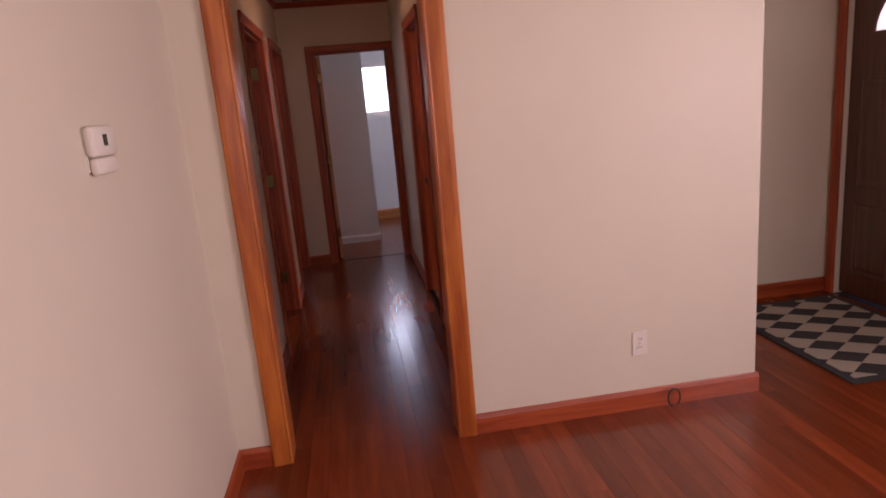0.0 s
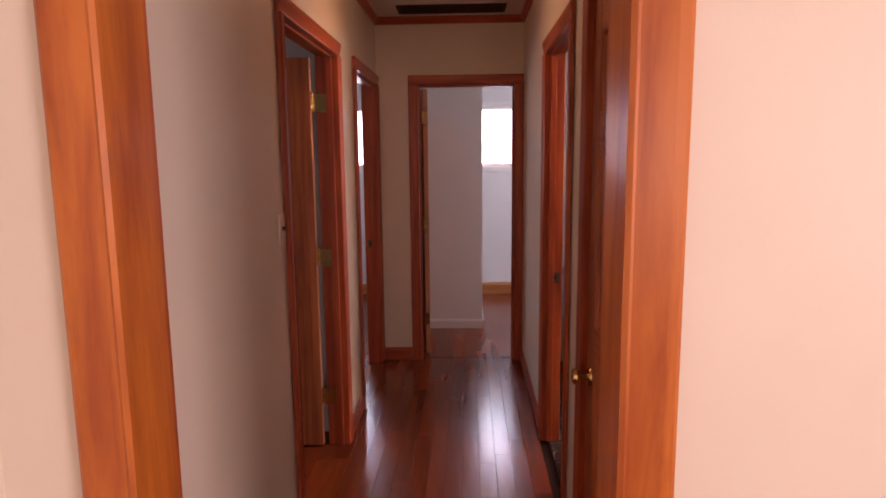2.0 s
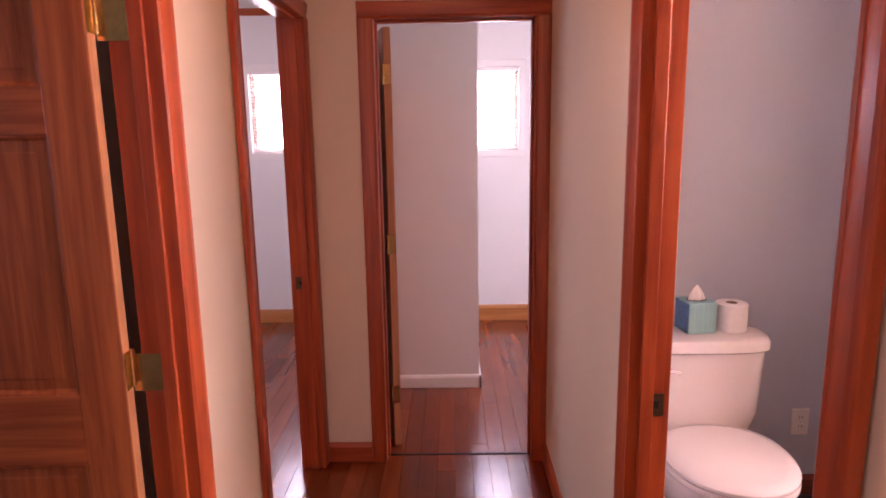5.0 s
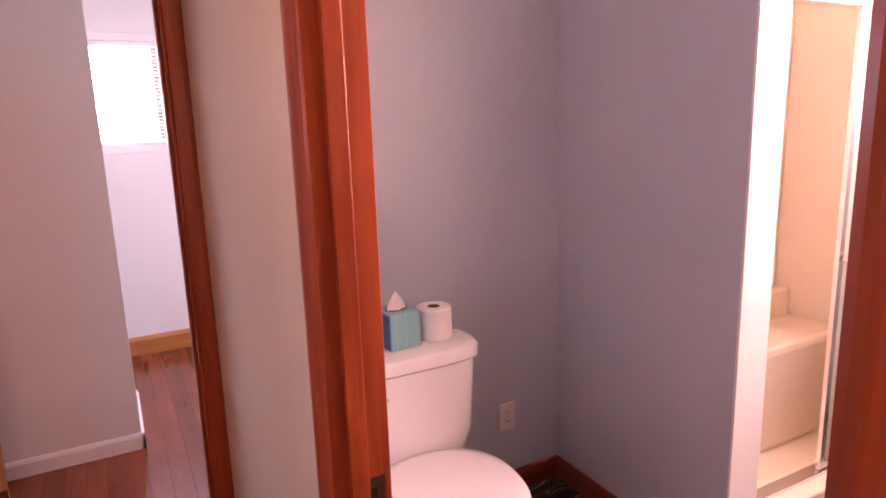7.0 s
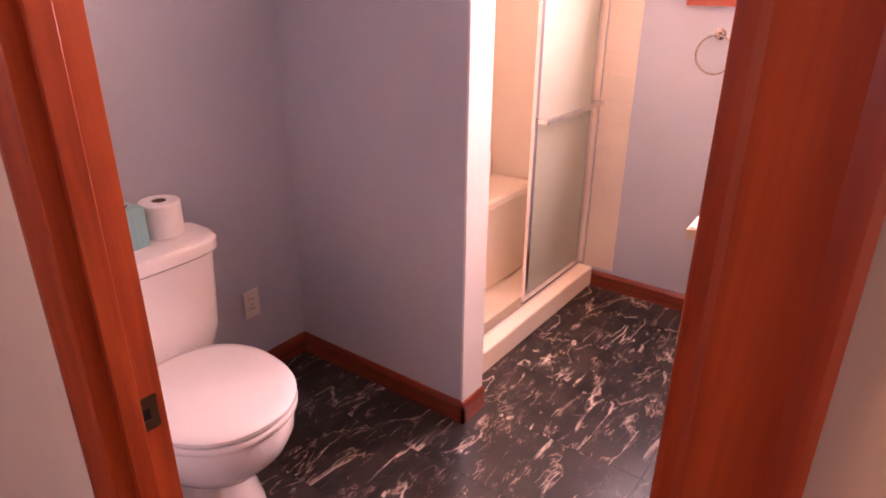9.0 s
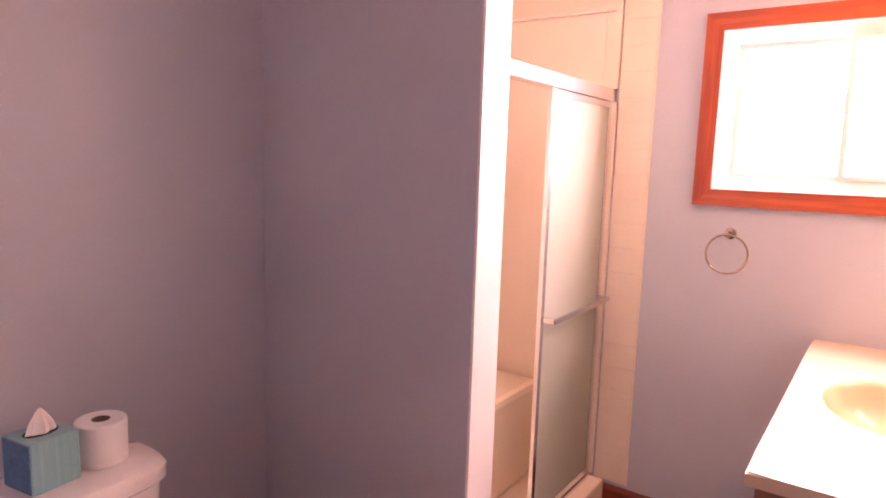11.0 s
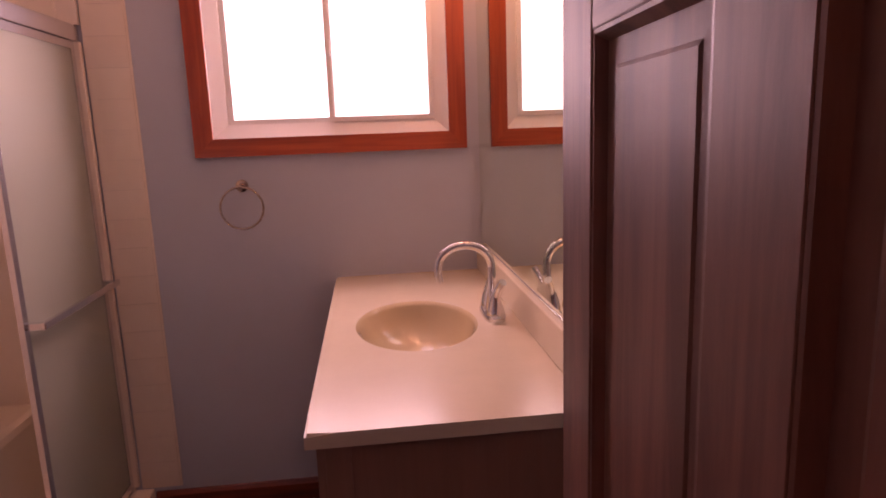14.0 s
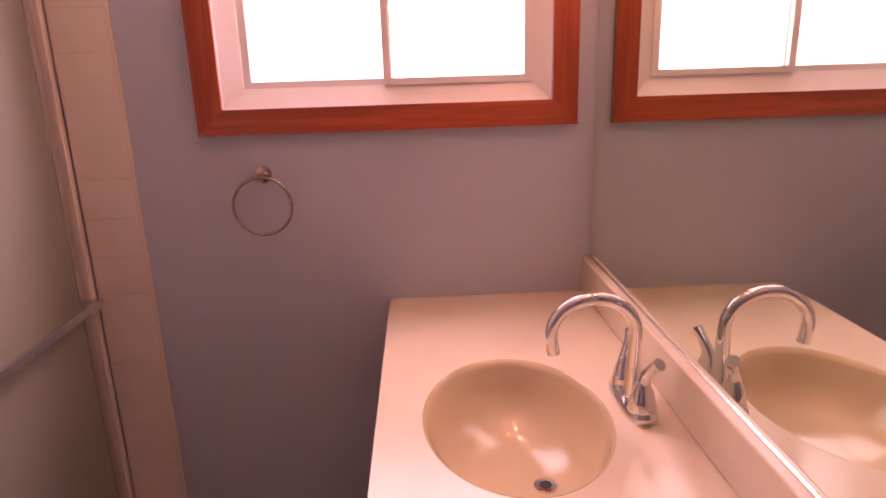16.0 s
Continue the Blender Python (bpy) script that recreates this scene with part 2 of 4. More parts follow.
        t.links.new(mixes, mx.inputs["A"])
        mx.inputs["B"].default_value = (*colour, 1)
        mixes = mx.outputs["Result"]
    t.links.new(mixes, b.inputs["Base Color"])
    b.inputs["Roughness"].default_value = 0.3
    return m


MARBLE = marble()

# ---- mesh helpers ----


def add_box(bm, x0, x1, y0, y1, z0, z1, bevel=0.0):
    vs = [bm.verts.new(p) for p in ((x0, y0, z0), (x1, y0, z0), (x1, y1, z0), (x0, y1, z0), (x0, y0, z1), (x1, y0, z1), (x1, y1, z1), (x0, y1, z1))]
    fs = [bm.faces.new([vs[i] for i in q]) for q in ((3, 2, 1, 0), (4, 5, 6, 7), (0, 1, 5, 4), (1, 2, 6, 5), (2, 3, 7, 6), (3, 0, 4, 7))]
    if bevel:
        bmesh.ops.bevel(bm, geom=list({e for f in fs for e in f.edges}), offset=bevel, segments=2, profile=0.5, affect="EDGES")


def boxes(*dims, bevel=0.0):
    bm = bmesh.new()
    for d in dims:
        add_box(bm, *d, bevel=bevel)
    return bm


def part(name, bm, material, parent=None, label="", smooth=False):
    """Links a bmesh as one mesh object, under a thing or a part."""
    me = bpy.data.meshes.new(name)
    bmesh.ops.recalc_face_normals(bm, faces=bm.faces)
    if smooth:
        for f in bm.faces:
            f.smooth = True
        for e in bm.edges:
            if len(e.link_faces) == 2 and e.calc_face_angle() > 0.7:
                e.smooth = False
    bm.to_mesh(me)
    bm.free()
    me.materials.append(material)
    ob = new(name, me)
    if parent:
        ob.parent = parent
    if label:
        ob["label"] = label
    return ob


def thing(name, m, label, category, group="", kind=""):
    """An Empty at the base of a thing."""
    e = new(name)
    e.empty_display_size = 0.1
    e.matrix_world = m
    return tagged(e, label, category, group, kind)


def structure(name, bm, material, label, category="wall"):
    return tagged(part(name, bm, material), label, category, "", "structure")


def tube(bm, pts, radius, seg=12, cap=True):
    """A round bar swept along points; radius may be one number or one for each point."""
    pts = [Vector(p) for p in pts]
    rads = radius if isinstance(radius, (list, tuple)) else [radius] * len(pts)
    side, rings = None, []
    for i, p in enumerate(pts):
        d = (pts[min(i + 1, len(pts) - 1)] - pts[max(i - 1, 0)]).normalized()
        if side is None:
            side = d.cross(Vector((0, 0, 1)) if abs(d.z) < 0.9 else Vector((1, 0, 0))).normalized()
        side = (side - d * side.dot(d)).normalized()
        up = d.cross(side)
        rings.append([bm.verts.new(p + rads[i] * (math.cos(2 * math.pi * k / seg) * side + math.sin(2 * math.pi * k / seg) * up)) for k in range(seg)])
    for a, b in zip(rings, rings[1:]):
        for k in range(seg):
            bm.faces.new((a[k], a[(k + 1) % seg], b[(k + 1) % seg], b[k]))
    if cap:
        bm.faces.new(rings[0][::-1])
        bm.faces.new(rings[-1])


def loft(bm, sections, seg=40, cap0=True, cap1=True):
    """Skin over superellipse sections (z, cx, cy, rx, ry_back, ry_front, power)."""
    rings = []
    for z, cx, cy, rx, rb, rf, p in sections:
        ring = []
        for k in range(seg):
            a = 2 * math.pi * k / seg
            c, s = math.cos(a), math.sin(a)
            ry = rb if s > 0 else rf
            ring.append(bm.verts.new((cx + rx * math.copysign(abs(c) ** (2 / p), c), cy + ry * math.copysign(abs(s) ** (2 / p), s), z)))
        rings.append(ring)
    for a, b in zip(rings, rings[1:]):
        for k in range(seg):
            bm.faces.new((a[k], a[(k + 1) % seg], b[(k + 1) % seg], b[k]))
    if cap0:
        bm.faces.new(rings[0][::-1])
    if cap1:
        bm.faces.new(rings[-1])
    return rings


def prism(bm, profile, axis, a0, a1):
    """A moulding: a closed profile of (u, v) pushed from a0 to a1 along an axis; u, v are the other two axes in order."""
    ends = []
    for a in (a0, a1):
        row = []
        for u, v in profile:
            p = [u, v]
            p.insert(axis, a)
            row.append(bm.verts.new(p))
        ends.append(row)
    n = len(profile)
    for i in range(n):
        bm.faces.new((ends[0][i], ends[0][(i + 1) % n], ends[1][(i + 1) % n], ends[1][i]))
    bm.faces.new(ends[0][::-1])
    bm.faces.new(ends[1])


# ---- the house: floors, walls, ceilings ----
H = 2.50          # ceiling
DH = 2.03         # door openings
XL, XR = -0.60, 0.455      # hall sides
YF, YE = 2.70, 6.447       # hall's ends
XE, YN = 3.085, 8.75       # outer walls

structure("floor_base", boxes((-3.75, XE + 0.12, -3.4, YN + 0.2, -0.12, -0.02)), GAP, "dark subfloor under the oak planks", "floor")
floor_bath = structure("floor_bath", boxes((0.49, XE, 3.985, 6.17, -0.02, -0.003)), GAP, "black marble-look vinyl tile floor with pale veins", "floor")

structure("wall_living_west", boxes((-0.81, -0.69, -3.2, YF, 0, H)), WALL, "cream painted plaster wall of the living room")
structure("wall_living_south", boxes((-0.81, 0.1, -3.32, -3.2, 0, H), (2.3, XE + 0.12, -3.32, -3.2, 0, H), (0.1, 2.3, -3.32, -3.2, 0, 0.9), (0.1, 2.3, -3.32, -3.2, 2.1, H)), WALL, "cream painted wall with an added wide opening for daylight")
structure("wall_hall_front", boxes((-0.81, -0.485, YF, YF + 0.12, 0, H), (0.30, 1.75, YF, YF + 0.12, 0, H), (-0.485, 0.30, YF, YF + 0.12, DH + 0.02, H)), WALL, "cream painted wall with a cased opening to the hall")
structure("wall_entry_side", boxes((1.65, 1.75, YF + 0.12, 3.90, 0, H)), WALL, "cream painted wall beside the entry")
structure("wall_entry_north", boxes((1.65, XE, 3.90, 3.985, 0, H)), WALL, "cream painted wall of the entry")
EY0, EY1 = 2.91, 3.81
structure("wall_east", boxes((XE, XE + 0.14, -3.2, -0.65, 0, H), (XE, XE + 0.14, 1.05, EY0, 0, H), (XE, XE + 0.14, -0.65, 1.05, 0, 0.9), (XE, XE + 0.14, -0.65, 1.05, 2.1, H), (XE, XE + 0.14, EY0, EY1, DH, H), (XE, XE + 0.14, EY1, 3.985, 0, H)), WALL, "cream painted outer wall with the entry door")
WY0, WY1, WZ0, WZ1 = 4.165, 5.042, 1.472, 2.09
structure("wall_bath_east", boxes((XE, XE + 0.14, 3.985, WY0, 0, H), (XE, XE + 0.14, WY1, 6.20, 0, H), (XE, XE + 0.14, WY0, WY1, 0, WZ0), (XE, XE + 0.14, WY0, WY1, WZ1, H)), BLUE, "blue-grey painted bathroom wall with a window")
structure("wall_bath_south", boxes((0.49, XE, 3.985, 4.045, 0, H)), BLUE, "blue-grey painted wall behind the vanity mirror")
structure("wall_bath_north", boxes((0.49, XE, 6.14, 6.20, 0, H)), BLUE, "blue-grey painted wall behind the toilet")
BY0, BY1 = 4.295, 5.06    # bathroom doorway
CY0, CY1 = 3.08, 3.90     # closet doorway
structure("wall_hall_east", boxes((XR, 0.49, YF + 0.12, CY0 - 0.02, 0, H), (XR, 0.49, CY1 + 0.02, BY0 - 0.02, 0, H), (XR, 0.49, BY1 + 0.02, YE, 0, H), (XR, 0.49, CY0 - 0.02, CY1 + 0.02, DH + 0.02, H), (XR, 0.49, BY0 - 0.02, BY1 + 0.02, DH + 0.02, H)), WALL, "cream painted hall wall with two doorways")
structure("wall_bath_west", boxes((0.49, 0.526, 4.045, BY0 - 0.02, 0, H), (0.49, 0.526, BY1 + 0.02, 6.14, 0, H), (0.49, 0.526, BY0 - 0.02, BY1 + 0.02, DH + 0.02, H)), BLUE, "blue-grey painted bathroom wall with the doorway")
structure("wall_closet_back", boxes((0.53, 0.60, YF + 0.12, 3.985, 0, H), (0.6, 1.65, 3.92, 3.985, 0, H)), WALL, "plain wall behind the closet door")
L1, L2 = (4.08, 5.0), (5.54, 6.374)
structure("wall_hall_west", boxes((-0.682, XL, YF + 0.12, L1[0] - 0.02, 0, H), (-0.682, XL, L1[1] + 0.02, L2[0] - 0.02, 0, H), (-0.682, XL, L2[1] + 0.02, YE, 0, H), *[(-0.682, XL, a - 0.02, b + 0.02, DH + 0.02, H) for a, b in (L1, L2)]), WALL, "cream painted hall wall with two bedroom doorways")
EX0, EX1 = -0.302, 0.388
structure("wall_hall_end", boxes((-0.70, EX0 - 0.02, YE, YE + 0.11, 0, H), (EX1 + 0.02, 0.526, YE, YE + 0.11, 0, H), (EX0 - 0.02, EX1 + 0.02, YE, YE + 0.11, DH + 0.02, H)), WALL, "cream painted wall at the hall's end with a doorway")
structure("wall_bedroom_south", boxes((0.526, XE, 6.20, YE + 0.11, 0, H)), WHITE_WALL, "white painted wall between bedroom and bathroom")
structure("wall_bedroom_divide", boxes((-0.62, -0.52, YE + 0.11, YN, 0, H)), WHITE_WALL, "white painted wall between two bedrooms")
AX0, AX1, BX0, BX1, BZ0, BZ1 = -0.10, 0.56, -1.56, -0.82, 1.40, 2.04
structure("wall_north", boxes((-3.75, BX0, YN, YN + 0.14, 0, H), (BX1, AX0, YN, YN + 0.14, 0, H), (AX1, XE + 0.14, YN, YN + 0.14, 0, H), *[(a, b, YN, YN + 0.14, z0, z1) for a, b in ((AX0, AX1), (BX0, BX1)) for z0, z1 in ((0, BZ0), (BZ1, H))]), WHITE_WALL, "white painted outer wall with two bedroom windows")
structure("wall_bedroom_east", boxes((XE, XE + 0.14, 6.20, 7.2, 0, H), (XE, XE + 0.14, 8.0, YN, 0, H), (XE, XE + 0.14, 7.2, 8.0, 0, 1.2), (XE, XE + 0.14, 7.2, 8.0, 2.0, H)), WHITE_WALL, "white painted outer bedroom wall")
structure("wall_bedroom_closet", boxes((-0.52, 0.178, 7.335, 7.43, 0, H), (0.083, 0.178, 7.43, YN, 0, H)), WHITE_WALL, "white painted corner of the bedroom closet")
structure("wall_west", boxes((-3.75, -3.63, 2.7, 3.55, 0, H), (-3.75, -3.63, 4.45, 6.55, 0, H), (-3.75, -3.63, 7.45, YN, 0, H), *[(-3.75, -3.63, a, b, z0, z1) for a, b in ((3.55, 4.45), (6.55, 7.45)) for z0, z1 in ((0, 1.15), (2.05, H))]), WHITE_WALL, "white painted outer wall of the bedrooms")
structure("wall_bedrooms_between", boxes((-3.63, -0.70, 5.16, 5.28, 0, H)), WHITE_WALL, "white painted wall between the side bedrooms")
structure("wall_bedroom_near_south", boxes((-3.63, -0.81, 2.70, 2.82, 0, H)), WHITE_WALL, "white painted bedroom wall")
structure("ceiling", boxes((-3.75, XE + 0.14, -3.32, YN + 0.14, H, H + 0.1)), CEIL, "cream painted textured ceiling", "ceiling")

structure("trim_threshold_end", boxes((EX0, EX1, YE + 0.045, YE + 0.06, -0.001, 0.0025), bevel=0.001), GAP, "dark joint strip across the bedroom doorway", "threshold")

# ---- trim: casings, jambs, baseboards, crown ----


def flip(profile):
    return [(v, u) for u, v in profile]


def casing(name, plane, axis, side, a0, a1, top, label, w=0.068, t=0.018, mats=TRIM, foot=0.0):
    """Three moulded boards round a doorway on the wall plane. axis: the wall's normal (0 x, 1 y); side: which way it faces."""
    e = thing(name, pose(0, 0, 0), label, "door casing", "", "structure")
    along = 1 - axis

    def board(pname, lo, hi, z0, z1, upright, inner_low):
        bm = bmesh.new()
        # stepped colonial profile across the board's width
        prof = [(0, 0), (0, t * 0.55), (0.10, t * 0.75), (0.16, t * 0.6), (0.75, t), (0.93, t), (1.0, t * 0.8), (1.0, 0)]
        if upright:
            pts = []
            for u, d in prof:
                a = lo + (hi - lo) * (u if inner_low else 1 - u)
                pts.append((plane + side * d, a) if axis == 0 else (a, plane + side * d))
            prism(bm, pts, 2, z0, z1)
            m = mats[2]
        else:
            pts = []
            for u, d in prof:
                z = z0 + (z1 - z0) * u
                pts.append((plane + side * d, z))
            prism(bm, pts, along, lo, hi)
            m = mats[along]
        part(pname, bm, m, e)

    board("side_casing", a1, a1 + w, foot, top, True, True)
    board("side_casing", a0 - w, a0, foot, top, True, False)
    board("head_casing", a0 - w, a1 + w, top + 0.001, top + w, False, True)
    return e


def jamb(name, axis, p0, p1, a0, a1, label, stop=True, mats=TRIM, stop_at=0.5):
    """The boards that line a doorway through a wall from p0 to p1."""
    e = thing(name, pose(0, 0, 0), label, "door jamb", "", "structure")

    def bx(lo, hi, z0, z1, q0=p0, q1=p1):
        return (q0, q1, lo, hi, z0, z1) if axis == 0 else (lo, hi, q0, q1, z0, z1)

    part("side_jamb", boxes(bx(a0 - 0.019, a0, 0, DH + 0.0185)), mats[2], e)
    part("side_jamb", boxes(bx(a1, a1 + 0.019, 0, DH + 0.0185)), mats[2], e)
    part("head_jamb", boxes(bx(a0, a1, DH, DH + 0.0185)), mats[1 - axis], e)
    if stop:
        s = p0 + (p1 - p0) * stop_at
        for lo, hi in ((a0, a0 + 0.011), (a1 - 0.011, a1)):
            part("door_stop", boxes(bx(lo, hi, 0, DH, s - 0.016, s + 0.016), bevel=0.002), mats[2], e)
        part("door_stop", boxes(bx(a0 + 0.011, a1 - 0.011, DH - 0.011, DH, s - 0.016, s + 0.016), bevel=0.002), mats[1 - axis], e)
    return e


jamb("jamb_opening", 1, YF - 0.004, YF + 0.124, -0.465, 0.28, "varnished pine lining of the cased hall opening", False, DAYLIT_TRIM)
casing("casing_opening", YF - 0.004, 1, -1, -0.465, 0.28, DH, "orange varnished pine casing round the hall opening", 0.085, 0.018, DAYLIT_TRIM)
casing("casing_opening_hall", YF + 0.124, 1, 1, -0.465, 0.28, DH, "orange varnished pine casing, hall side", 0.085)
jamb("jamb_bath", 0, XR - 0.004, 0.530, BY0, BY1, "varnished pine lining of the bathroom doorway", True, TRIM, 0.42)
casing("casing_bath", XR - 0.004, 0, -1, BY0, BY1, DH, "orange varnished pine casing round the bathroom doorway")
casing("casing_bath_inside", 0.530, 0, 1, BY0, BY1, DH, "orange varnished pine casing, bathroom side")
jamb("jamb_closet", 0, XR - 0.004, 0.49, CY0, CY1, "varnished pine lining of the closet doorway", False)
casing("casing_closet", XR - 0.004, 0, -1, CY0, CY1, DH, "orange varnished pine casing round the closet door")
for k, (a, b) in enumerate((L1, L2)):
    jamb("jamb_bedroom_%d" % (k + 1), 0, -0.686, XL + 0.004, a, b, "varnished pine lining of a bedroom doorway", True, TRIM, 0.6)
    casing("casing_bedroom_%d" % (k + 1), XL + 0.004, 0, 1, a, b, DH, "orange varnished pine casing round a bedroom doorway")
    casing("casing_bedroom_inside_%d" % (k + 1), -0.686, 0, -1, a, b, DH, "orange varnished pine casing, bedroom side")
jamb("jamb_end", 1, YE - 0.004, YE + 0.114, EX0, EX1, "varnished pine lining of the end bedroom doorway")
casing("casing_end", YE - 0.004, 1, -1, EX0, EX1, DH, "orange varnished pine casing round the end doorway")


def baseboard(name, axis, plane, side, a0, a1, mats, label, h=0.095, t=0.014):
    """A baseboard with an eased top edge; axis: the direction in which it runs."""
    bm = bmesh.new()
    prof = [(plane, 0), (plane + side * t, 0), (plane + side * t, h * 0.78), (plane + side * t * 0.6, h * 0.95), (plane + side * t * 0.35, h), (plane, h)]
    prism(bm, prof, axis, a0, a1)
    return tagged(part(name, bm, mats[axis]), label, "baseboard", "", "structure")


PB = "orange varnished pine baseboard"
baseboard("baseboard_living_west", 1, -0.69, 1, -3.2, YF - 0.014, TRIM, PB)
baseboard("baseboard_front_left", 0, YF, -1, -0.69, -0.551, TRIM, PB)
baseboard("baseboard_front_right", 0, YF, -1, 0.366, 1.764, TRIM, PB)
baseboard("baseboard_entry_side", 1, 1.75, 1, YF, 3.886, TRIM, PB)
baseboard("baseboard_entry_north", 0, 3.90, -1, 1.75, XE, TRIM, PB)
baseboard("baseboard_hall_west_near", 1, XL, 1, YF + 0.145, L1[0] - 0.07, TRIM, PB)
baseboard("baseboard_hall_west_mid", 1, XL, 1, L1[1] + 0.07, L2[0] - 0.07, TRIM, PB)
baseboard("baseboard_hall_east_near", 1, XR, -1, YF + 0.145, CY0 - 0.07, TRIM, PB)
baseboard("baseboard_hall_east_mid", 1, XR, -1, CY1 + 0.07, BY0 - 0.07, TRIM, PB)
baseboard("baseboard_hall_east_far", 1, XR, -1, BY1 + 0.07, YE, TRIM, PB)
baseboard("baseboard_hall_end", 0, YE, -1, XL, EX0 - 0.07, TRIM, PB)
baseboard("baseboard_bath_north", 0, 6.14, -1, 0.526, 1.73, RED, "dark red stained baseboard behind the toilet", 0.088)
baseboard("baseboard_partition", 1, 1.73, -1, 5.286, 6.14, RED, "dark red stained baseboard on the shower wall", 0.088)
baseboard("baseboard_partition_end", 0, 5.30, -1, 1.716, 1.855, RED, "red stained baseboard on the shower wall's end", 0.088)
baseboard("baseboard_bath_east", 1, XE, -1, 4.64, 5.40, RED, "red stained baseboard under the window", 0.088)
baseboard("baseboard_bedroom_closet", 0, 7.335, -1, -0.52, 0.192, [WHITE] * 3, "white painted baseboard on the closet corner", 0.08)
baseboard("baseboard_bedroom_closet_side", 1, 0.178, 1, 7.321, 7.9, [WHITE] * 3, "white painted baseboard on the closet side", 0.08)
baseboard("baseboard_bedroom_end", 0, YN, -1, 0.178, XE, BASEW, "light pine baseboard under the bedroom window", 0.13)
baseboard("baseboard_bedroom_left", 0, YN, -1, -3.63, -0.62, BASEW, "light pine baseboard under the bedroom window", 0.11)
for nm, ax, pl, sd, a0, a1 in (("crown_hall_west", 1, XL, 1, YF + 0.12, YE), ("crown_hall_east", 1, XR, -1, YF + 0.12, YE), ("crown_hall_end", 0, YE, -1, XL, XR), ("crown_bedroom_left", 0, YN, -1, -3.63, -0.62)):
    bm = bmesh.new()
    prism(bm, [(pl, H - 0.05), (pl + sd * 0.012, H - 0.05), (pl + sd * 0.03, H - 0.02), (pl + sd * 0.03, H), (pl, H)], ax, a0, a1)
    tagged(part(nm, bm, TRIM[ax]), "dark varnished crown strip along the ceiling", "crown moulding", "", "structure")

# ---- doors ----


def six_panel_door(name, m, w, label, mats=DOOR, hinges=(), h=2.005, t=0.035, knob=True, knob_z=0.93, near_knob_mat=BRASS):
    """A six-panel door: local x from the hinge to the latch, y through its thickness, z up."""
    d = thing(name, m, label, "door")
    sw, mull = 0.105, 0.095
    rails = [(0.0, 0.22), (0.80, 0.97), (1.55, 1.65), (h - 0.115, h)]
    for x0, x1 in ((0, sw), (w - sw, w)):
        part("stile", boxes((x0, x1, 0, t, 0, h), bevel=0.0025), mats[2], d)
    for z0, z1 in rails:
        part("rail", boxes((sw, w - sw, 0.0004, t - 0.0004, z0, z1), bevel=0.002), mats[0], d)
    c = w / 2
    for (_, z0), (z1, _) in zip(rails, rails[1:]):
        part("mullion", boxes((c - mull / 2, c + mull / 2, 0.0008, t - 0.0008, z0, z1), bevel=0.002), mats[2], d)
        for x0, x1 in ((sw, c - mull / 2), (c + mull / 2, w - sw)):
            bm = bmesh.new()
            rings = []
            for inset, y in ((0.0, 0.0015), (0.004, 0.002), (0.011, 0.013), (0.034, 0.012), (0.038, 0.0105)):
                rings.append((inset, y))
            faces = []
            for flipped in (False, True):
                prev = None
                for inset, y in rings:
                    yy = t - y if flipped else y
                    ring = [bm.verts.new(p) for p in ((x0 + inset, yy, z0 + inset), (x1 - inset, yy, z0 + inset), (x1 - inset, yy, z1 - inset), (x0 + inset, yy, z1 - inset))]
                    if prev:
                        for k in range(4):
                            bm.faces.new((prev[k], prev[(k + 1) % 4], ring[(k + 1) % 4], ring[k]))
                    prev = ring
                bm.faces.new(prev)
            part("panel", bm, mats[2], d)
    part("hinge_edge", boxes((-0.0014, -0.0004, 0.0015, t - 0.0015, 0.002, h - 0.002)), EDGE, d, "pale unstained hinge edge")
    if knob:
        for s in (-1, 1):
            y = 0 if s < 0 else t
            bm = bmesh.new()
            kx = w - 0.06
            tube(bm, [(kx, y, knob_z), (kx, y + s * 0.006, knob_z)], [0.032, 0.030], 24)
            tube(bm, [(kx, y + s * 0.005, knob_z), (kx, y + s * 0.028, knob_z), (kx, y + s * 0.034, knob_z), (kx, y + s * 0.046, knob_z), (kx, y + s * 0.058, knob_z), (kx, y + s * 0.063, knob_z)], [0.011, 0.011, 0.020, 0.027, 0.024, 0.010], 24)
            part("door_knob", bm, near_knob_mat, d, "brass door knob", smooth=True)
        part("latch_plate", boxes((w - 0.0005, w + 0.0015, t / 2 - 0.0125, t / 2 + 0.0125, knob_z - 0.028, knob_z + 0.028)), BRASS, d, "brass latch plate")
    for z, ys in hinges:
        bm = bmesh.new()
        yb = -0.004 if ys < 0 else t + 0.004
        tube(bm, [(-0.004, yb, z - 0.045), (-0.004, yb, z + 0.045)], 0.006, 10)
        hg = part("hinge", bm, BRASS, d, "polished brass butt hinge", smooth=True)
        part("leaf", boxes((-0.0034, -0.0015, 0.004, t - 0.002, z - 0.044, z + 0.044)), BRASS, hg)
    return d


HZ = (0.27, 1.02, 1.80)
# closet door, shut; hinged on its near side
six_panel_door("closet_door", pose(XR + 0.006, CY0 + 0.003, 0.012, 0, 0, 90) @ pose(0, -0.035, 0), CY1 - CY0 - 0.006, "orange varnished pine six-panel closet door, shut", [DOOR[0], DOOR[0], DOOR[2]], [(z, 1) for z in HZ], knob_z=0.79)
# bathroom door, swung open against the vanity side
six_panel_door("bathroom_door", pose(0.542, BY0 - 0.034, 0.012, 0, 0, -2.5), 0.768, "brown six-panel pine bathroom door, coloured dark as if backlit, swung wide open", [DIM_DOOR[0], DIM_DOOR[0], DIM_DOOR[2]], [(z, -1) for z in HZ])
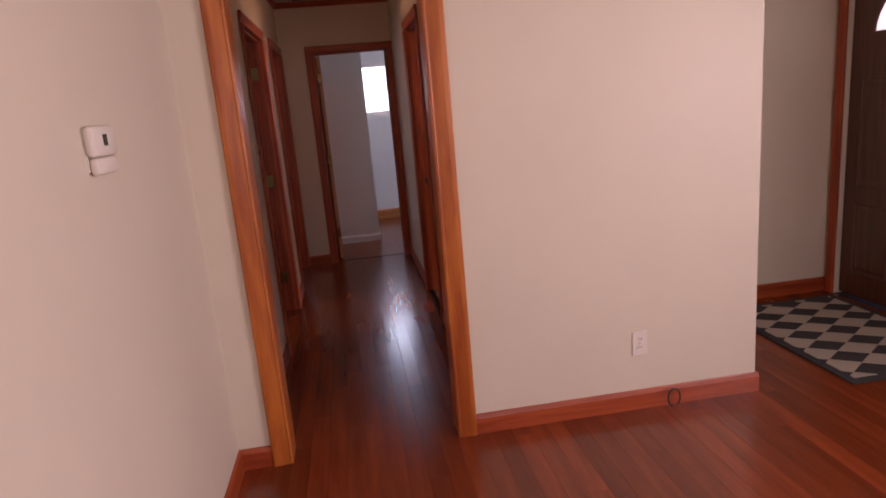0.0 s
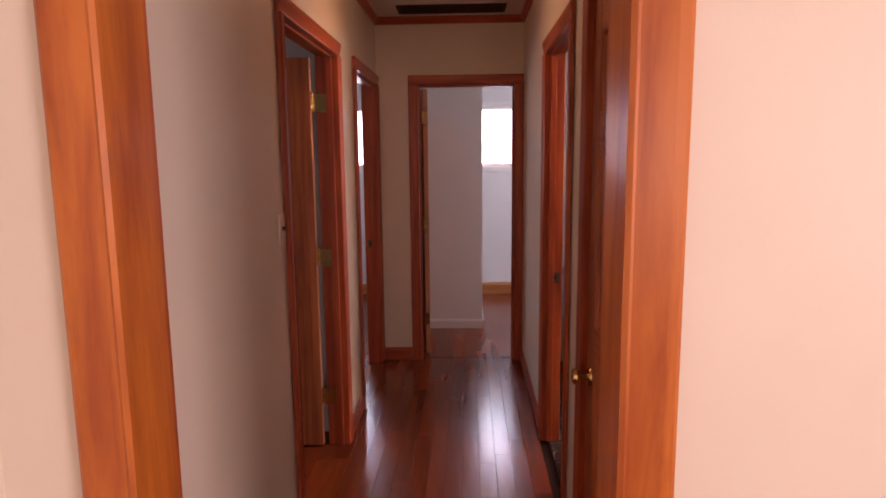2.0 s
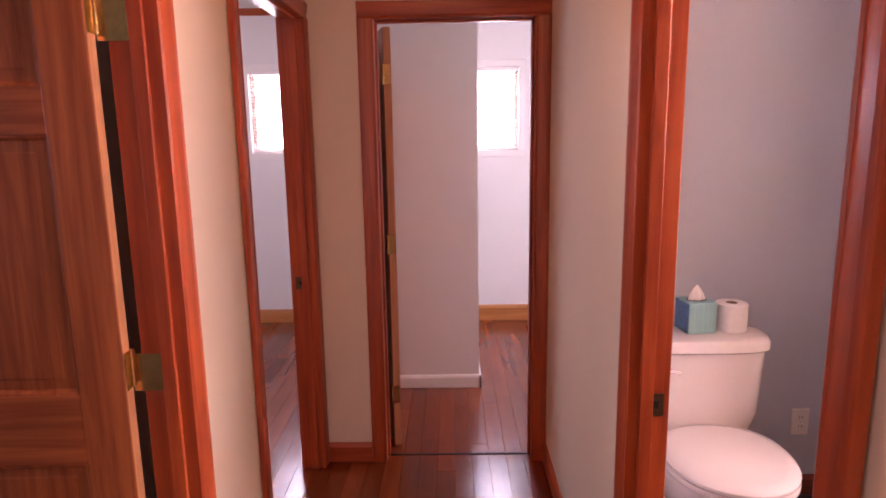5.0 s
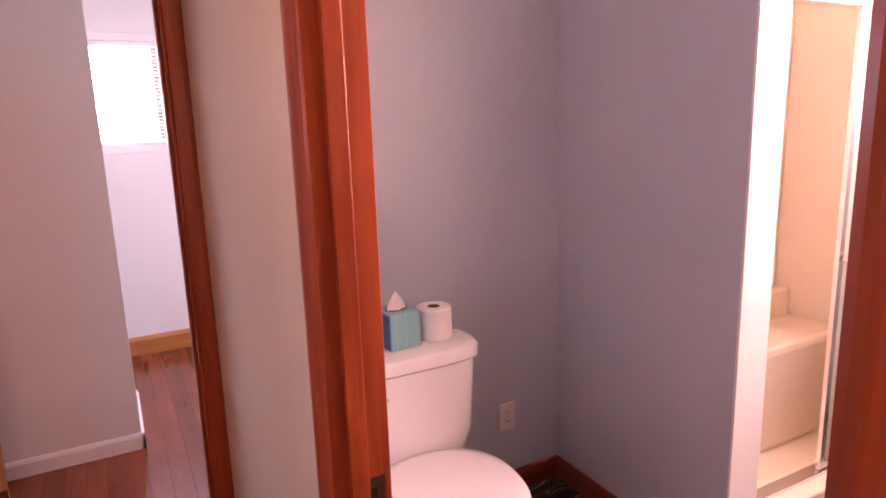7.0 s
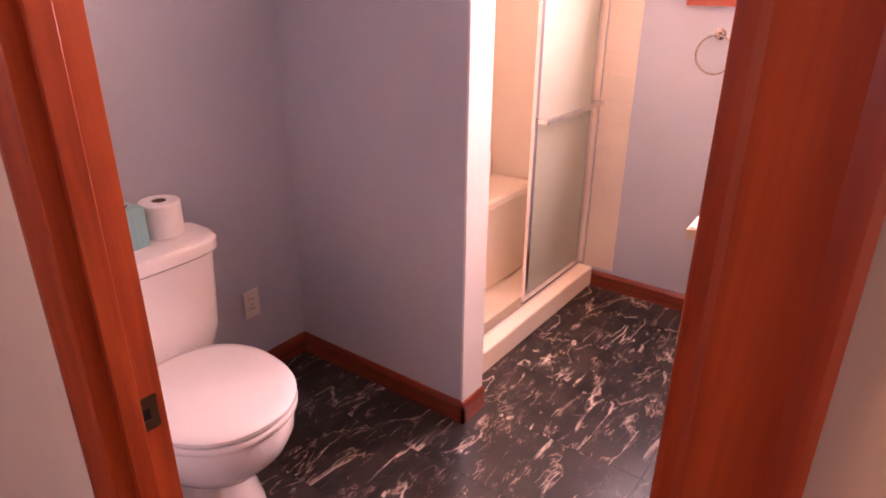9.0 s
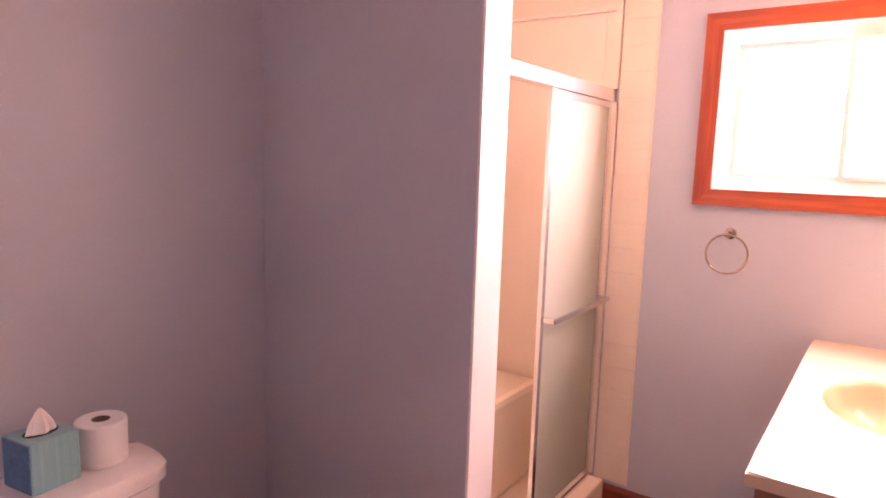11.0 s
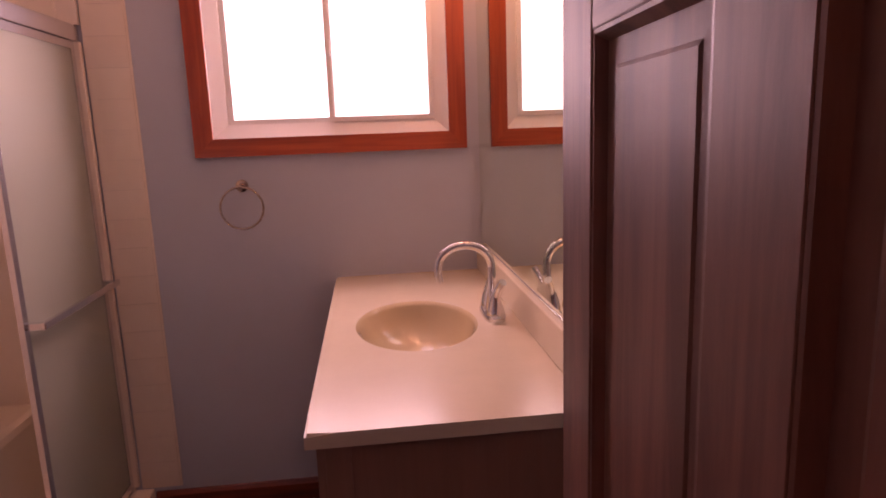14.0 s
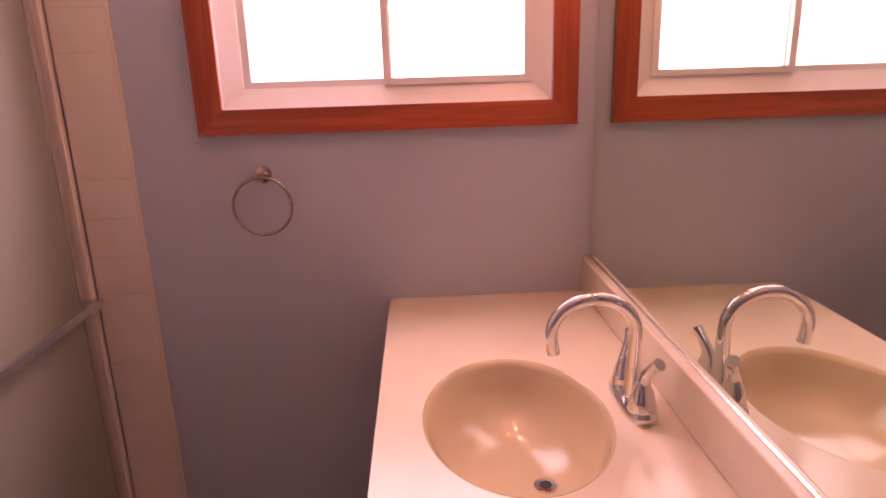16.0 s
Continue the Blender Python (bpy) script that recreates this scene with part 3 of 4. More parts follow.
# bedroom door, open at a right angle
six_panel_door("bedroom_door", pose(-0.722, L1[1] - 0.004, 0.012, 0, 0, 182), L1[1] - L1[0] - 0.006, "varnished pine six-panel bedroom door, standing open", [DOOR[0], DOOR[0], DOOR[2]], [(z, -1) for z in HZ])
# end bedroom door, open along the closet
six_panel_door("bedroom_door", pose(EX0 + 0.060, YE + 0.132, 0.012, 0, 0, 105), EX1 - EX0 - 0.006, "varnished pine bedroom door folded back into the room", [DOOR[0], DOOR[0], DOOR[2]], [(z, 1) for z in HZ], knob=False)
# second side bedroom's door, open into the room
six_panel_door("bedroom_door", pose(-0.722, L2[0] + 0.004, 0.012, 0, 0, 176), L2[1] - L2[0] - 0.006, "varnished pine bedroom door opened against the wall", [DOOR[0], DOOR[0], DOOR[2]], [(z, -1) for z in HZ])


def hinge_leaf(x0, x1, y0, y1, z, label="polished brass hinge leaf on the jamb"):
    """A hinge leaf with its knuckles and screws, let into a jamb."""
    e = thing("jamb_hinge", pose((x0 + x1) / 2, (y0 + y1) / 2, z), label, "hinge", "brass hinges")
    w, d = abs(x1 - x0) / 2, max(abs(y1 - y0) / 2, 0.001)
    part("leaf", boxes((-w, w, -d, d, -0.045, 0.045)), BRASS, e)
    return e


for z in HZ:
    hinge_leaf(-0.718, -0.650, L1[1] - 0.003, L1[1] - 0.001, z)
    hinge_leaf(EX0 + 0.001, EX0 + 0.003, YE + 0.085, YE + 0.145, z)


def strike(m, label):
    """A latch strike plate with a black patch for the shade in its hole."""
    e = thing("strike_plate", m, label, "strike plate", "strike plates")
    part("plate", boxes((-0.022, 0.022, -0.0015, 0.0015, -0.029, -0.010), (-0.022, 0.022, -0.0015, 0.0015, 0.010, 0.029), (-0.022, -0.009, -0.0015, 0.0015, -0.010, 0.010), (0.009, 0.022, -0.0015, 0.0015, -0.010, 0.010)), BRONZE, e)
    part("latch_hole_shade", boxes((-0.009, 0.009, -0.0005, 0.001, -0.010, 0.010)), DARK, e)
    return e


strike(pose(0.506, BY1 - 0.0018, 0.90), "dark bronze strike plate on the bathroom jamb")
strike(pose(-0.655, L2[1] - 0.0018, 0.90), "dark bronze strike plate on the bedroom jamb")

# entry door: dark stained panels and a fan of glass
ed = thing("entry_door", pose(XE + 0.03, EY0 + 0.005, 0.015), "dark brown panelled entry door with a glass fanlight", "door")
EW = EY1 - EY0 - 0.01
part("slab", boxes((0.0, 0.04, 0, EW, 0, 2.0), bevel=0.003), ENTRY, ed)
for y0, y1 in ((0.10, 0.40), (EW - 0.40, EW - 0.10)):
    for z0, z1 in ((0.15, 0.62), (0.72, 1.40)):
        bm = bmesh.new()
        prev = None
        for inset, x in ((0, -0.0002), (0.012, -0.008), (0.03, -0.002), (0.05, -0.006)):
            ring = [bm.verts.new(p) for p in ((x, y0 + inset, z0 + inset), (x, y1 - inset, z0 + inset), (x, y1 - inset, z1 - inset), (x, y0 + inset, z1 - inset))]
            if prev:
                for k in range(4):
                    bm.faces.new((prev[k], prev[(k + 1) % 4], ring[(k + 1) % 4], ring[k]))
            prev = ring
        bm.faces.new(prev)
        part("panel", bm, ENTRY, ed)
bm = bmesh.new()
arc = [(-0.004, EW / 2 + 0.27 * math.cos(a), 1.66 + 0.27 * math.sin(a)) for a in [math.pi * k / 20 for k in range(21)]]
bm.faces.new([bm.verts.new(p) for p in arc])
# the pane itself glows in place of daylight coming through it
part("fanlight_glass", bm, emission("fanlight_daylight_glow", (1, 1, 1), 2.0), ed, "glass fanlight bright with daylight")
bm = bmesh.new()
tube(bm, arc + [arc[0]], 0.011, 8)
part("fanlight_frame", bm, ENTRY, ed, "", True)
bm = bmesh.new()
tube(bm, [(0.0, 0.06, 0.95), (-0.03, 0.06, 0.95), (-0.045, 0.06, 0.95), (-0.06, 0.06, 0.95)], [0.012, 0.012, 0.027, 0.015], 20)
part("door_knob", bm, BRASS, ed, "brass door knob", True)
casing("casing_entry", XE - 0.004, 0, -1, EY0, EY1, DH, "orange varnished pine casing round the entry door")

# ---- windows ----


def bedroom_window(name, x0, x1, label):
    """A small high window with a white frame, glass and a venetian blind."""
    w = thing(name, pose(0, 0, 0), label, "window", "", "structure")
    z0, z1 = BZ0, BZ1
    for a in ((x0, x1, z0, z0 + 0.035), (x0, x1, z1 - 0.035, z1), (x0, x0 + 0.035, z0 + 0.035, z1 - 0.035), (x1 - 0.035, x1, z0 + 0.035, z1 - 0.035)):
        part("window_frame", boxes((a[0], a[1], YN + 0.04, YN + 0.08, a[2], a[3]), bevel=0.003), VINYL, w)
    p = part("pane", boxes((x0 + 0.03, x1 - 0.03, YN + 0.058, YN + 0.062, z0 + 0.03, z1 - 0.03)), GLASS, w)
    p.visible_shadow = False
    for a in ((x0 - 0.05, x1 + 0.05, z1, z1 + 0.05), (x0 - 0.05, x1 + 0.05, z0 - 0.05, z0), (x0 - 0.05, x0, z0, z1), (x1, x1 + 0.05, z0, z1)):
        part("window_casing", boxes((a[0], a[1], YN - 0.012, YN - 0.0005, a[2], a[3]), bevel=0.002), WHITE, w)
    b = thing(name.replace("window", "blind"), pose(0, 0, 0), "tan slatted venetian blind, slats open, over a bright window", "blind")
    part("head_rail", boxes((x0 + 0.005, x1 - 0.005, YN - 0.012, YN + 0.018, z1 - 0.03, z1 - 0.002), bevel=0.002), VINYL, b)
    part("bottom_rail", boxes((x0 + 0.01, x1 - 0.01, YN - 0.008, YN + 0.014, z0 + 0.006, z0 + 0.018), bevel=0.002), VINYL, b)
    me, n = None, 26
    for k in range(n):
        z = z0 + 0.03 + (z1 - 0.065 - z0) * (k + 0.5) / n
        if me is None:
            s = part("slat", boxes((x0 + 0.01, x1 - 0.01, -0.012, 0.012, -0.0007, 0.0007)), SLAT, b)
            me = s.data
        else:
            s = new("slat", me)
            s.parent = b
        s.matrix_basis = pose(0, YN + 0.003, z, 18)
    for x in (x0 + 0.1, x1 - 0.1):
        bm = bmesh.new()
        tube(bm, [(x, YN - 0.011, z0 + 0.01), (x, YN - 0.011, z1 - 0.01)], 0.0012, 6)
        part("ladder_cord", bm, VINYL, b)
    return w


bedroom_window("window_1", AX0, AX1, "small high bedroom window with a white frame")
bedroom_window("window_2", BX0, BX1, "small high bedroom window with a white frame")

# bathroom slider
bw = thing("window_3", pose(0, 0, 0), "bright bathroom sliding window with orange wood casing", "window", "", "structure")
CW = 0.066


def mitred(bm, lo, hi, width, x0, x1, face):
    """A mitred picture-frame board: face is one of the four sides."""
    (y0, z0), (y1, z1) = lo, hi
    o = [(y0 - width, z0 - width), (y1 + width, z0 - width), (y1 + width, z1 + width), (y0 - width, z1 + width)]
    i = [(y0, z0), (y1, z0), (y1, z1), (y0, z1)]
    k, n = face, (face + 1) % 4
    q = [o[k], o[n], i[n], i[k]]
    a = [bm.verts.new((x1, *p)) for p in q]
    front = [x0, x0, x0 + (x1 - x0) * 0.45, x0 + (x1 - x0) * 0.45]
    b = [bm.verts.new((f, *p)) for f, p in zip(front, q)]
    for j in range(4):
        bm.faces.new((a[j], a[(j + 1) % 4], b[(j + 1) % 4], b[j]))
    bm.faces.new(a)
    bm.faces.new(b[::-1])


for k in range(4):
    bm = bmesh.new()
    mitred(bm, (WY0, WZ0), (WY1, WZ1), CW, XE - 0.022, XE - 0.0005, k)
    part("window_casing", bm, TRIM[1] if k % 2 == 0 else TRIM[2], bw, "orange varnished mitred casing board")
for k in range(4):
    bm = bmesh.new()
    mitred(bm, (WY0 + 0.05, WZ0 + 0.05), (WY1 - 0.05, WZ1 - 0.05), 0.05, XE + 0.012, XE + 0.07, k)
    part("window_frame", bm, VINYL, bw, "white vinyl frame")
ymid = (WY0 + WY1) / 2
for y0, y1, x in ((WY0 + 0.05, ymid + 0.012, XE + 0.03), (ymid - 0.012, WY1 - 0.05, XE + 0.052)):
    sash = boxes((x, x + 0.02, y0, y1, WZ0 + 0.05, WZ0 + 0.068), (x, x + 0.02, y0, y1, WZ1 - 0.068, WZ1 - 0.05), (x, x + 0.02, y0, y0 + 0.02, WZ0 + 0.068, WZ1 - 0.068), (x, x + 0.02, y1 - 0.02, y1, WZ0 + 0.068, WZ1 - 0.068))
    sh = part("sash", sash, VINYL, bw)
    p = part("pane", boxes((x + 0.008, x + 0.012, y0 + 0.018, y1 - 0.018, WZ0 + 0.066, WZ1 - 0.066)), GLASS, sh)
    p.visible_shadow = False
part("sash_latch", boxes((XE + 0.016, XE + 0.029, ymid - 0.008, ymid + 0.012, 1.76, 1.82), bevel=0.004), VINYL, bw, "white latch on the meeting stile")

# ---- hall and living room fixtures ----


def wall_plate(name, m, label, kind_of, face=None):
    """An electrical plate in local x (across), z (up), facing -y."""
    e = thing(name, m, label, kind_of)
    part("plate", boxes((-0.036, 0.036, -0.006, 0, -0.058, 0.058), bevel=0.0025), face or PLATE, e)
    return e


def outlet(m, label):
    e = wall_plate("wall_outlet", m, label, "outlet")
    for z in (-0.02, 0.02):
        bm = bmesh.new()
        tube(bm, [(0, -0.005, z), (0, -0.0085, z)], 0.0165, 20)
        r = part("receptacle", bm, PLATE, e)
        # black blocks for the shade in the slots
        for x in (-0.006, 0.006):
            part("slot", boxes((x - 0.0012, x + 0.0012, -0.0092, -0.0084, z - 0.002, z + 0.007)), BLACK, r)
    part("screw", boxes((-0.003, 0.003, -0.0075, -0.0058, -0.003, 0.003), bevel=0.001), ALU, e)
    return e


outlet(pose(1.162, YF, 0.328), "ivory wall outlet low on the cream wall")
outlet(pose(1.478, 6.14, 0.33), "ivory wall outlet beside the toilet")
sw = wall_plate("light_switch", pose(XL, 3.972, 1.285, 0, 0, 90), "painted-over light switch plate beside the bedroom door", "light switch", WALL)
part("toggle", boxes((-0.005, 0.005, -0.018, -0.005, 0.0, 0.012), bevel=0.001), BLACK, sw, "dark switch toggle")
gf = wall_plate("gfci_outlet", pose(1.605, 4.045, 1.125, 0, 0, 180), "ivory safety outlet with red and black buttons", "outlet")
part("face", boxes((-0.017, 0.017, -0.009, -0.005, -0.034, 0.034), bevel=0.001), PLATE, gf)
part("test_button", boxes((-0.008, 0.008, -0.011, -0.008, 0.001, 0.008)), RED_BUTTON, gf, "red button")
part("reset_button", boxes((-0.008, 0.008, -0.011, -0.008, -0.009, -0.002)), BLACK, gf, "black button")
# slots again drawn as black blocks, for the shade inside them
for z in (-0.024, 0.022):
    for x in (-0.006, 0.006):
        part("slot", boxes((x - 0.0012, x + 0.0012, -0.0096, -0.0088, z - 0.004, z + 0.004)), BLACK, gf)

th = thing("thermostat", pose(-0.69, 1.785, 1.453, 0, 0, 90) @ Matrix.Diagonal((1, 1, 1.08, 1)), "aged ivory plastic wall thermostat with a small display", "thermostat")
bm = boxes((-0.078, 0.078, -0.030, -0.004, -0.016, 0.054), bevel=0.011)
part("body", bm, PLATE, th, "", True)
part("wall_plate", boxes((-0.070, 0.070, -0.004, 0, -0.048, 0.048), bevel=0.0015), PLATE, th)
bm = boxes((-0.072, 0.072, -0.026, -0.004, -0.056, -0.0168), bevel=0.009)
part("cover", bm, PLATE, th, "hinged lower cover", True)
part("display", boxes((-0.022, 0.006, -0.0312, -0.0292, 0.008, 0.034)), LCD, th, "dark display")
part("button", boxes((0.012, 0.024, -0.0318, -0.0292, 0.010, 0.032), bevel=0.001), VINYL, th)

cable = bmesh.new()
tube(cable, [(1.31 + 0.03 * math.cos(a), 2.655, 0.05 + 0.045 * math.sin(a)) for a in [math.pi * (-0.35 + 1.75 * k / 22) for k in range(23)]], 0.004, 8)
tagged(part("cable_loop", cable, BLACK, None, "", True), "short black cable looped up out of the floor", "cable")

lt = thing("ceiling_light", pose(-0.10, 4.75, H), "white glass dome light glowing on the hall ceiling", "ceiling light")
bm = bmesh.new()
loft(bm, [(0, 0, 0, 0.12, 0.12, 0.12, 2), (-0.02, 0, 0, 0.12, 0.12, 0.12, 2)], 32)
part("base", bm, BRASS, lt, "", True)
bm = bmesh.new()
loft(bm, [(-0.02, 0, 0, 0.115, 0.115, 0.115, 2), (-0.05, 0, 0, 0.105, 0.105, 0.105, 2), (-0.075, 0, 0, 0.075, 0.075, 0.075, 2), (-0.088, 0, 0, 0.03, 0.03, 0.03, 2)], 32)
part("shade", bm, DOME, lt, "lit white glass dome", True)

vent = thing("ceiling_vent", pose(-0.05, 6.2, H), "dark slotted return air grille in the hall ceiling", "vent")
part("frame", boxes((-0.36, 0.36, -0.12, -0.10, -0.008, 0), (-0.36, 0.36, 0.10, 0.12, -0.008, 0), (-0.36, -0.34, -0.10, 0.10, -0.008, 0), (0.34, 0.36, -0.10, 0.10, -0.008, 0)), GAP, vent)
part("backing", boxes((-0.34, 0.34, -0.10, 0.10, -0.002, -0.0005)), DARK, vent)
for k in range(9):
    y = -0.09 + 0.0225 * k
    part("slat", boxes((-0.34, 0.34, y - 0.003, y + 0.003, -0.008, -0.0022)), GAP, vent)

# entry mat: a lattice of diamonds inside a dark border
mat_thing = thing("door_mat", pose(2.615, 3.185, 0.0), "charcoal and cream diamond-checked door mat on the floor", "door mat")
RX, RY = 0.415, 0.585
part("backing", boxes((-RX, RX, -RY, RY, 0.0005, 0.009), bevel=0.003), RUG_DARK, mat_thing)


def clipped(poly, axis, limit, sign):
    """The part of a polygon on one side of a line."""
    out = []
    for p, q in zip(poly, poly[1:] + poly[:1]):
        dp, dq = sign * (limit - p[axis]), sign * (limit - q[axis])
        if dp >= 0:
            out.append(p)
        if dp * dq < 0:
            f = dp / (dp - dq)
            out.append((p[0] + f * (q[0] - p[0]), p[1] + f * (q[1] - p[1])))
    return out


for i in range(-8, 9):
    for j in range(-8, 9):
        if (i + j) % 2:
            continue
        ox, oy = 0.033 + 0.120 * (i + j), 0.430 + 0.083 * (j - i)
        poly = [(ox, oy), (ox + 0.120, oy - 0.083), (ox + 0.240, oy), (ox + 0.120, oy + 0.083)]
        for axis, limit, sign in ((0, RX - 0.045, 1), (0, 0.045 - RX, -1), (1, RY - 0.045, 1), (1, 0.045 - RY, -1)):
            poly = clipped(poly, axis, limit, sign) if poly else poly
        if len(poly) < 3:
            continue
        bm = bmesh.new()
        top = [bm.verts.new((px, py, 0.0125)) for px, py in poly]
        bot = [bm.verts.new((px, py, 0.0088)) for px, py in poly]
        bm.faces.new(top)
        for k in range(len(poly)):
            bm.faces.new((top[k], bot[k], bot[(k + 1) % len(poly)], top[(k + 1) % len(poly)]))
        part("check", bm, RUG_LIGHT, mat_thing)

# ---- bathroom ----
structure("wall_shower_partition", boxes((1.73, 1.855, 5.31, 6.14, 0, H)), BLUE, "blue-grey painted wall between toilet and shower")
structure("trim_partition_end", boxes((1.727, 1.858, 5.3005, 5.3098, 0, H), bevel=0.002), WHITE, "white painted end board of the shower wall", "trim")

# shower
YS = 5.49
sh = thing("shower_surround", pose(0, 0, 0), "almond fibreglass shower stall with a moulded seat and ledge", "shower")
part("pan", boxes((1.858, XE - 0.002, 5.403, YS + 0.06, 0, 0.105), (1.858, XE - 0.002, YS + 0.06, 6.138, 0, 0.05), bevel=0.008), SURROUND, sh)
part("back_panel", boxes((1.858, XE - 0.002, 6.115, 6.138, 0.05, 1.98), bevel=0.004), SURROUND, sh)
part("side_panel", boxes((1.858, 1.878, YS + 0.03, 6.114, 0.05, 1.98), bevel=0.004), SURROUND, sh)
part("side_panel", boxes((XE - 0.022, XE - 0.002, YS + 0.03, 6.114, 0.05, 2.205), bevel=0.004), SURROUND, sh)
part("ledge", boxes((1.88, XE - 0.024, 6.03, 6.114, 0.05, 0.645), bevel=0.015), SURROUND, sh)
part("seat", boxes((2.45, XE - 0.024, 5.74, 6.029, 0.05, 0.52), bevel=0.03), SURROUND, sh)
structure("shower_wall_upper", boxes((1.856, XE - 0.001, 6.12, 6.139, 1.985, H), (XE - 0.02, XE - 0.001, YS + 0.03, 6.12, 2.216, H), (1.856, 1.874, YS + 0.03, 6.12, 1.985, H), (XE - 0.02, XE - 0.001, YS - 0.035, YS + 0.0295, 1.882, H)), SURROUND, "almond painted wall above the shower surround")
structure("trim_shower_joint", boxes((XE - 0.025, XE - 0.002, YS - 0.01, 6.114, 2.2055, 2.2155)), ALU, "thin grey joint strip above the shower surround", "trim")

sd = thing("shower_door", pose(0, 0, 0), "aluminium framed sliding shower door with frosted glass", "shower door")
part("header_rail", boxes((1.859, XE - 0.003, YS - 0.03, YS + 0.03, 1.825, 1.88), bevel=0.006), ALU, sd, "bright aluminium header rail")
part("bottom_track", boxes((1.859, XE - 0.003, YS - 0.025, YS + 0.025, 0.1055, 0.125), bevel=0.003), ALU, sd)
part("wall_jamb", boxes((1.859, 1.875, YS - 0.022, YS + 0.022, 0.125, 1.825)), ALU, sd)
part("wall_jamb", boxes((XE - 0.026, XE - 0.003, YS - 0.034, YS + 0.022, 0.125, 1.825), bevel=0.003), SURROUND, sd, "almond wall jamb")
for x0, x1, y in ((2.47, 3.05, YS - 0.012), (2.53, 3.055, YS + 0.012)):
    p = part("sliding_panel", boxes((x0, x0 + 0.026, y - 0.008, y + 0.008, 0.13, 1.822), (x1 - 0.026, x1, y - 0.008, y + 0.008, 0.13, 1.822), (x0 + 0.026, x1 - 0.026, y - 0.008, y + 0.008, 0.13, 0.16), (x0 + 0.026, x1 - 0.026, y - 0.008, y + 0.008, 1.797, 1.822)), ALU, sd)
    part("glass", boxes((x0 + 0.024, x1 - 0.024, y - 0.0025, y + 0.0025, 0.158, 1.80)), FROST, p, "frosted glass panel").visible_shadow = False
bm = bmesh.new()
add_box(bm, 2.48, 3.045, YS - 0.072, YS - 0.058, 0.955, 0.977, bevel=0.003)
add_box(bm, 2.482, 2.504, YS - 0.060, YS - 0.018, 0.957, 0.975)
add_box(bm, 3.021, 3.043, YS - 0.060, YS - 0.018, 0.957, 0.975)
part("towel_bar", bm, ALU, sd, "aluminium towel bar handle")

# column of small tiles where the shower meets the window wall
tc = structure("trim_tile_column", boxes((XE - 0.006, XE - 0.0005, 5.295, 5.45, 0.106, H - 0.002)), GROUT, "almond tile edging beside the shower", "tile")

# toilet
tl = thing("toilet", pose(0.935, 6.05, 0) @ Matrix.Diagonal((1.05, 1.02, 1.0, 1)), "white porcelain toilet with its lid shut", "toilet")
bm = bmesh.new()
loft(bm, [(0.0, 0, -0.33, 0.125, 0.20, 0.185, 2.6), (0.025, 0, -0.33, 0.122, 0.195, 0.18, 2.6), (0.10, 0, -0.33, 0.108, 0.18, 0.155, 2.4), (0.185, 0, -0.34, 0.108, 0.17, 0.15, 2.2), (0.215, 0, -0.36, 0.122, 0.18, 0.18, 2.1), (0.255, 0, -0.39, 0.150, 0.19, 0.225, 2.1), (0.30, 0, -0.40, 0.172, 0.195, 0.252, 2.1), (0.345, 0, -0.407, 0.182, 0.20, 0.265, 2.1), (0.385, 0, -0.407, 0.184, 0.20, 0.266, 2.1), (0.40, 0, -0.407, 0.18, 0.20, 0.262, 2.1)], 48)
add_box(bm, -0.11, 0.11, -0.27, -0.04, 0.0, 0.40, bevel=0.03)
part("bowl", bm, PORC, tl, "", True).scale = (1.09, 1.0, 1.07)
bm = bmesh.new()
loft(bm, [(0.402, 0, -0.412, 0.184, 0.19, 0.268, 2.2), (0.408, 0, -0.412, 0.188, 0.193, 0.272, 2.2), (0.418, 0, -0.412, 0.188, 0.193, 0.272, 2.2), (0.423, 0, -0.412, 0.184, 0.19, 0.268, 2.2)], 48)
part("seat", bm, PORC, tl, "", True).scale = (1.09, 1.0, 1.07)
bm = bmesh.new()
loft(bm, [(0.425, 0, -0.412, 0.182, 0.188, 0.266, 2.2), (0.430, 0, -0.412, 0.187, 0.192, 0.271, 2.2), (0.440, 0, -0.412, 0.187, 0.192, 0.271, 2.2), (0.447, 0, -0.412, 0.178, 0.185, 0.262, 2.2), (0.451, 0, -0.412, 0.15, 0.16, 0.23, 2.2)], 48)
part("lid", bm, PORC, tl, "", True).scale = (1.09, 1.0, 1.07)
for x in (-0.075, 0.075):
    part("hinge", boxes((x - 0.018, x + 0.018, -0.262, -0.225, 0.425, 0.468), bevel=0.006), PORC, tl, "", True)
bm = bmesh.new()
loft(bm, [(0.40, 0, -0.125, 0.165, 0.09, 0.085, 3.2), (0.43, 0, -0.123, 0.20, 0.10, 0.095, 3.4), (0.50, 0, -0.120, 0.222, 0.105, 0.10, 3.8), (0.745, 0, -0.117, 0.232, 0.108, 0.108, 4.2)], 56)
part("tank", bm, PORC, tl, "", True)
bm = bmesh.new()
loft(bm, [(0.747, 0, -0.117, 0.236, 0.11, 0.112, 4.2), (0.756, 0, -0.118, 0.246, 0.112, 0.122, 4.0), (0.785, 0, -0.118, 0.246, 0.112, 0.122, 4.0), (0.797, 0, -0.118, 0.238, 0.106, 0.114, 3.8), (0.802, 0, -0.118, 0.215, 0.09, 0.095, 3.6)], 56)
part("tank_lid", bm, PORC, tl, "", True)
bm = bmesh.new()
tube(bm, [(-0.17, -0.225, 0.70), (-0.17, -0.24, 0.70)], 0.014, 16)
